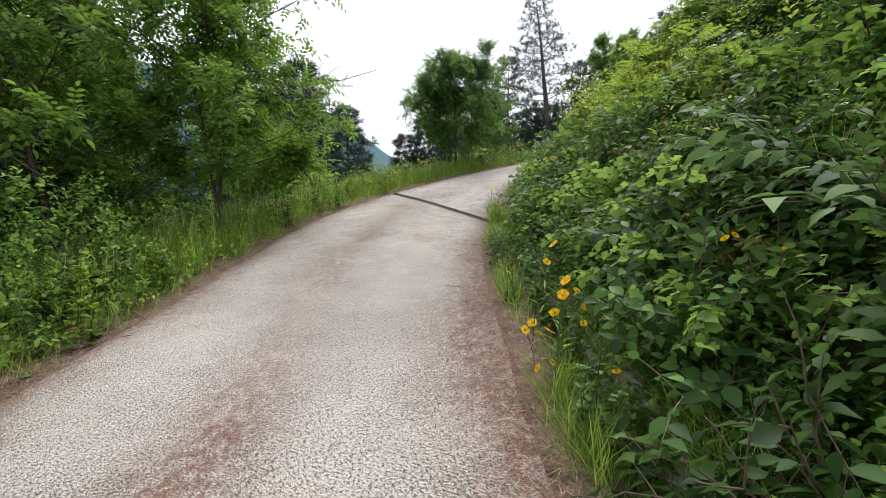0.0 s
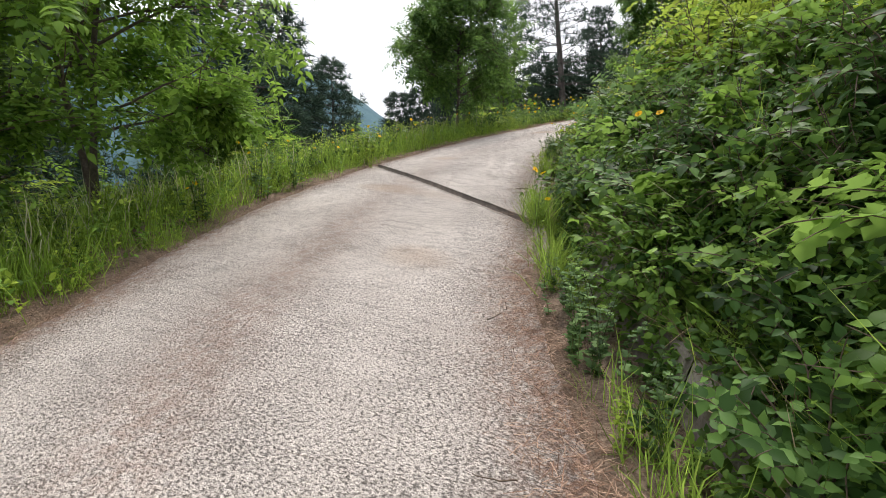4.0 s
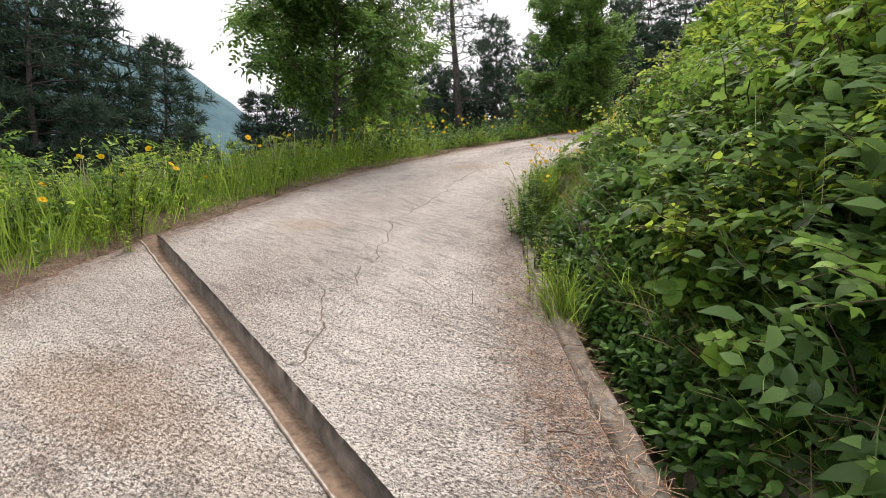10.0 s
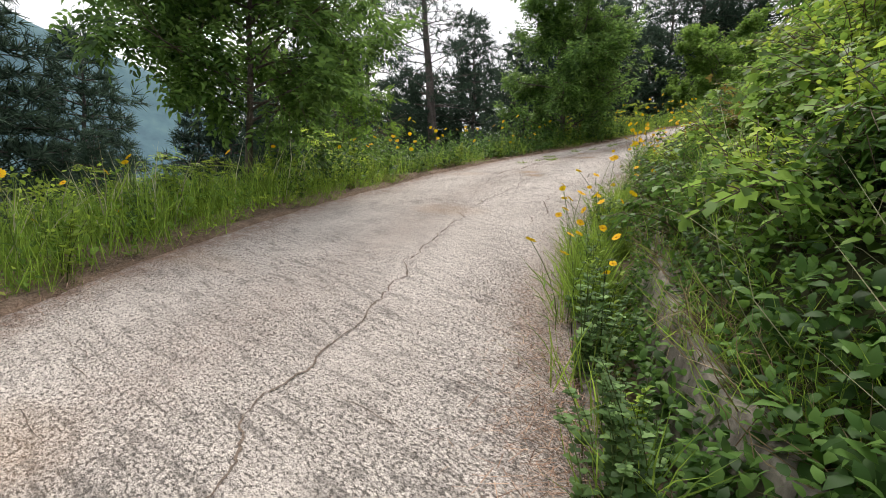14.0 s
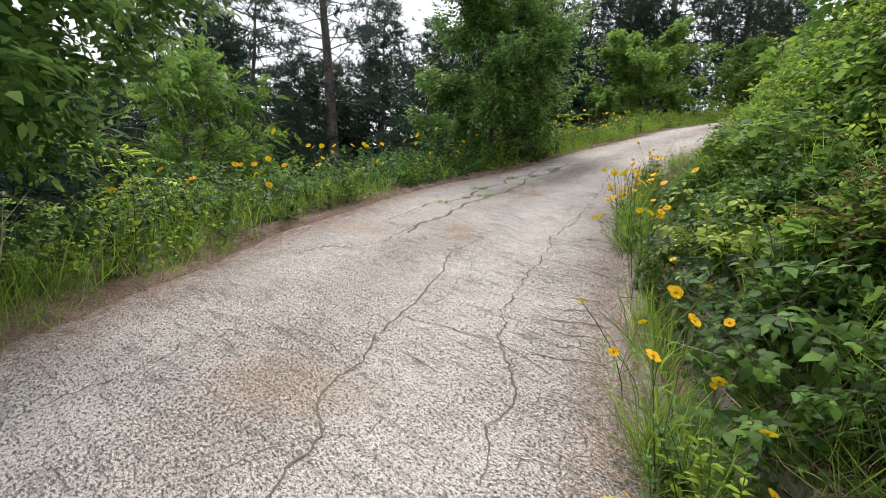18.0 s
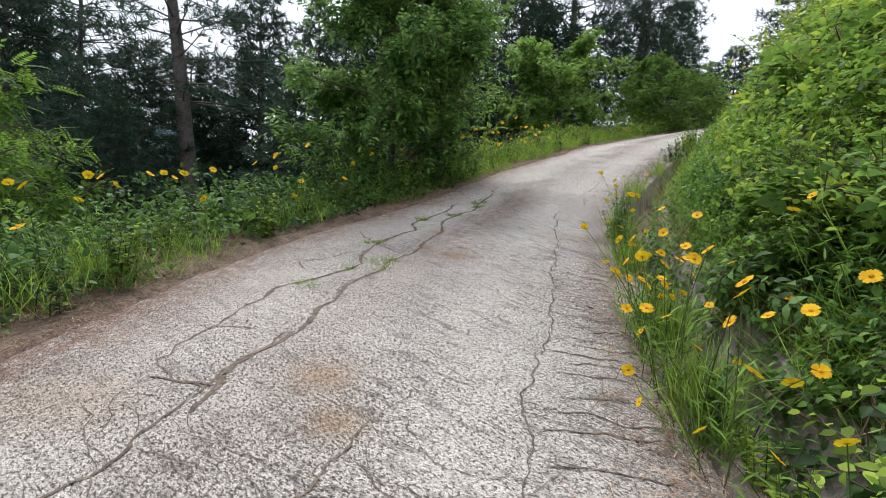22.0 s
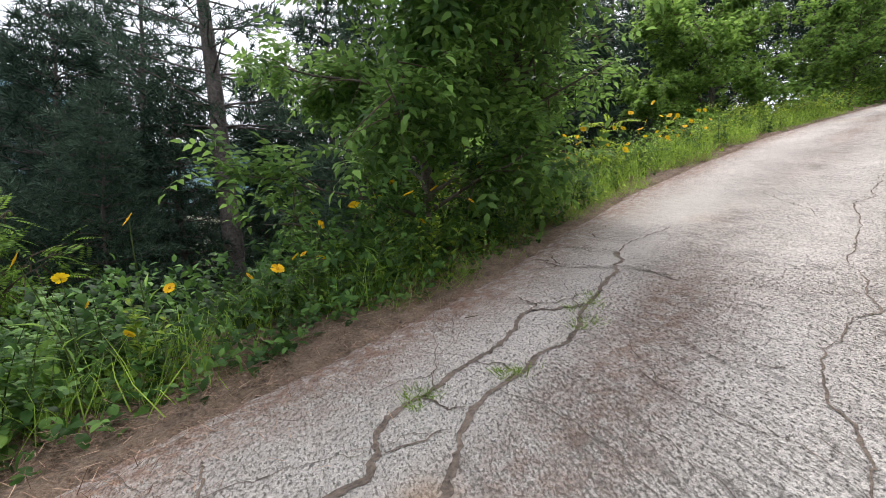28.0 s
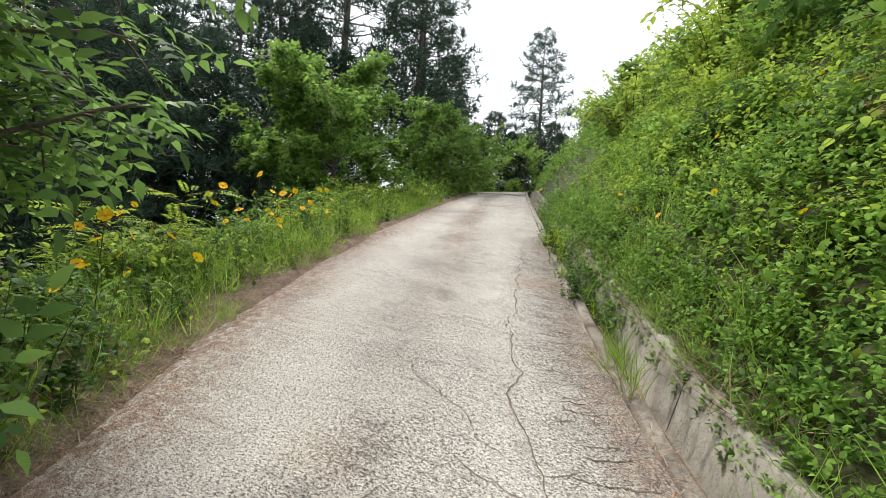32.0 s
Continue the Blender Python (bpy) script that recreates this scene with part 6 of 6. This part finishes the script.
grass("crack_grass", np.repeat(on_road(np.array(CRACK_TUFTS)[:, 0], np.array(CRACK_TUFTS)[:, 1]), 6, 0) + np.random.normal(0, 0.06, (6 * len(CRACK_TUFTS), 3)) * np.array([1, 1, 0]) + np.array([0, 0, 0.02]), 40, 0.03, 0.09, 0.03, "small green grass tufts growing in the cracks", M_GRASS, 0.9, 2.2)
grass("meadow_grass", spots_left(1500, 10, 23, 0.3, 4.2, 0.8), 16, 0.30, 0.75, 0.13, "tall bright green meadow grass beside the lane", M_GRASS, 0.28)
grass("bank_grass", clumped(spots_right(120, 28, 44, 0.8, 3.0), 12), 26, 0.3, 0.6, 0.09, "tall grass tufts on the bank", M_GRASS, 0.4)
grass("bank_grass", clumped(spots_right(120, 4, 28, 0.75, 2.2), 7), 24, 0.35, 0.75, 0.08, "tall arching grass on the bank", M_GRASS, 0.45, 0.5)
grass("seed_grass", spots_left(150, 8, 23, 0.6, 3.0), 8, 0.6, 0.95, 0.1, "tall pale grass gone to seed", M_SEED, 0.2, 0.8)
grass("seed_grass", spots_right(60, 11, 24, 0.7, 1.6), 5, 0.5, 0.85, 0.08, "pale seeding grass arching from the bank", M_SEED, 0.8, 0.4)
n = 34000
s = np.r_[rnd(n, 3, 40)]
o = np.where(s > 21, np.random.normal(0.08, 0.30, n), np.random.normal(0.02, 0.22, n))
p = left_of(s, o, np.where(o > 0, left_drop(np.maximum(o, 0)) + 0.05, 0.012))
p2 = right_of(s, np.minimum(np.random.normal(-0.12, 0.16, n), 0.1), 0.05)
al = np.random.normal(0, 1, (2 * n, 3)) * np.array([1, 1, 0.12])
v, f = spray(np.array([[-0.022, 0, 0], [0.022, 0, 0], [0.014, 1, 0.02], [-0.014, 1, 0.02]]), np.array([[0, 1, 2], [0, 2, 3]]), np.concatenate([p, p2]), al, np.tile([0, 0, 1.0], (2 * n, 1)), rnd(2 * n, 0.03, 0.10))
tagged(new("fallen_needles", fast_mesh("fallen_needles", v, f, M_NEEDLES)), "brown fallen needles and straw along both edges", "litter", kind="stuff")


# ---- yellow flowers ----
def flower_proto(h, seed):
    rs = np.random.RandomState(seed)
    ob = thing("coreopsis", (0, 0, -60), "bright yellow daisy-like flower on a thin stem", "flower", "yellow flowers")
    t = np.linspace(0, 1, 6)[:, None]
    bend = np.array([rs.normal(0, 0.12), rs.normal(0, 0.12), 0])
    pts = np.array([0, 0, h]) * t + bend * t**2
    part_of("stem", fast_mesh("stem", *tube(pts, np.linspace(0.003, 0.0018, 6), 4), M_STEM), ob)
    tip = pts[-1]
    up = unit(np.array([rs.normal(0, 0.5), rs.normal(0, 0.5), 1.0]))
    side = unit(np.cross(up, [1.0, 0.2, 0]))
    fwd = np.cross(up, side)
    n = 8
    a = np.arange(n) * 2 * np.pi / n + rs.normal(0, 0.06, n)
    al = np.cos(a)[:, None] * side + np.sin(a)[:, None] * fwd + up * 0.16
    pv = np.array([[-0.05, 0.1, 0], [0.05, 0.1, 0], [-0.3, 0.7, 0.03], [0.3, 0.7, 0.03], [-0.2, 0.97, -0.02], [0, 0.88, 0.0], [0.2, 0.97, -0.02]])
    pf = np.array([[0, 1, 3], [0, 3, 2], [2, 5, 4], [2, 3, 5], [3, 6, 5]])
    ring = np.array([tip + up * z + r * (math.cos(k) * side + math.sin(k) * fwd) for r, z in ((0.008, 0.001), (0.006, 0.006)) for k in np.arange(8) * math.pi / 4] + [tip + up * 0.008])
    fs = [[i, (i + 1) % 8, 8 + (i + 1) % 8] for i in range(8)] + [[i, 8 + (i + 1) % 8, 8 + i] for i in range(8)] + [[8 + i, 8 + (i + 1) % 8, 16] for i in range(8)]
    head = part_of("flower_head", fast_mesh("flower_head", ring, np.array(fs), M_DISC), ob, "orange flower disc")
    for i in range(n):
        part_of("petal", fast_mesh("petal", *spray(pv, pf, tip[None], al[i:i + 1], up[None], 0.031 * rs.uniform(0.9, 1.1)), M_PETAL), head)
    k = 8
    pos = pts[0] + (pts[-1] - pts[0]) * np.linspace(0.08, 0.6, k)[:, None]
    aa = np.arange(k) * 2.2
    part_of("foliage", fast_mesh("foliage", *spray(SLIM_V * np.array([0.4, 1, 1]), SLIM_F, pos, np.stack([np.cos(aa), np.sin(aa), 0.7 + 0 * aa], 1), np.tile([0, 0, 1.0], (k, 1)), 0.11), M_LEAF_MID), ob)
    return ob


FLOWERS = [flower_proto(h, i) for i, h in enumerate((0.35, 0.45, 0.55, 0.65))]
for side, s0, s1, o0, o1, count, big in FLOWER_BEDS:
    for _ in range(count):
        s, o = random.uniform(s0, s1), random.uniform(o0, o1)
        p = (right_of if side > 0 else left_of)(np.array([s]), np.array([o]), np.array([0.0]))[0]
        if side < 0:
            p[2] += float(left_drop(o))
        elif o > DRAIN:
            p[2] += float(bank_rise(o - DRAIN, s)) + 0.2
        elif o > 0.13:
            p[2] -= 0.28
        lean = random.uniform(0, 22)
        put(random.choice(FLOWERS), tuple(p), random.uniform(0, 360), big * random.uniform(0.85, 1.25), (lean * random.uniform(-1, 1), lean * random.uniform(-1, 1)))
for o in FLOWERS:
    drop_proto(o)


# ---- fallen twigs on the lane's edges ----
for _ in range(16):
    s, o = random.uniform(5, 36), random.uniform(-0.5, 0.0)
    side = random.random() < 0.6
    p = (right_of if side else left_of)(np.array([s]), np.array([o]), np.array([0.03]))[0]
    p[2] += 0.015
    n = 6
    t = np.linspace(0, 1, n)[:, None]
    a, ln = random.uniform(0, 6.28), random.uniform(0.12, 0.28)
    pts = np.array([math.cos(a), math.sin(a), 0.0]) * ln * t + np.cumsum(np.random.normal(0, 0.015, (n, 3)), 0) * np.array([1, 1, 0.2])
    ob = thing("fallen_twig", tuple(p), "dry brown twig fallen on the lane", "twig", "fallen twigs")
    part_of("stick", fast_mesh("stick", *tube(pts, np.linspace(0.004, 0.0015, n), 5), M_TWIG), ob)
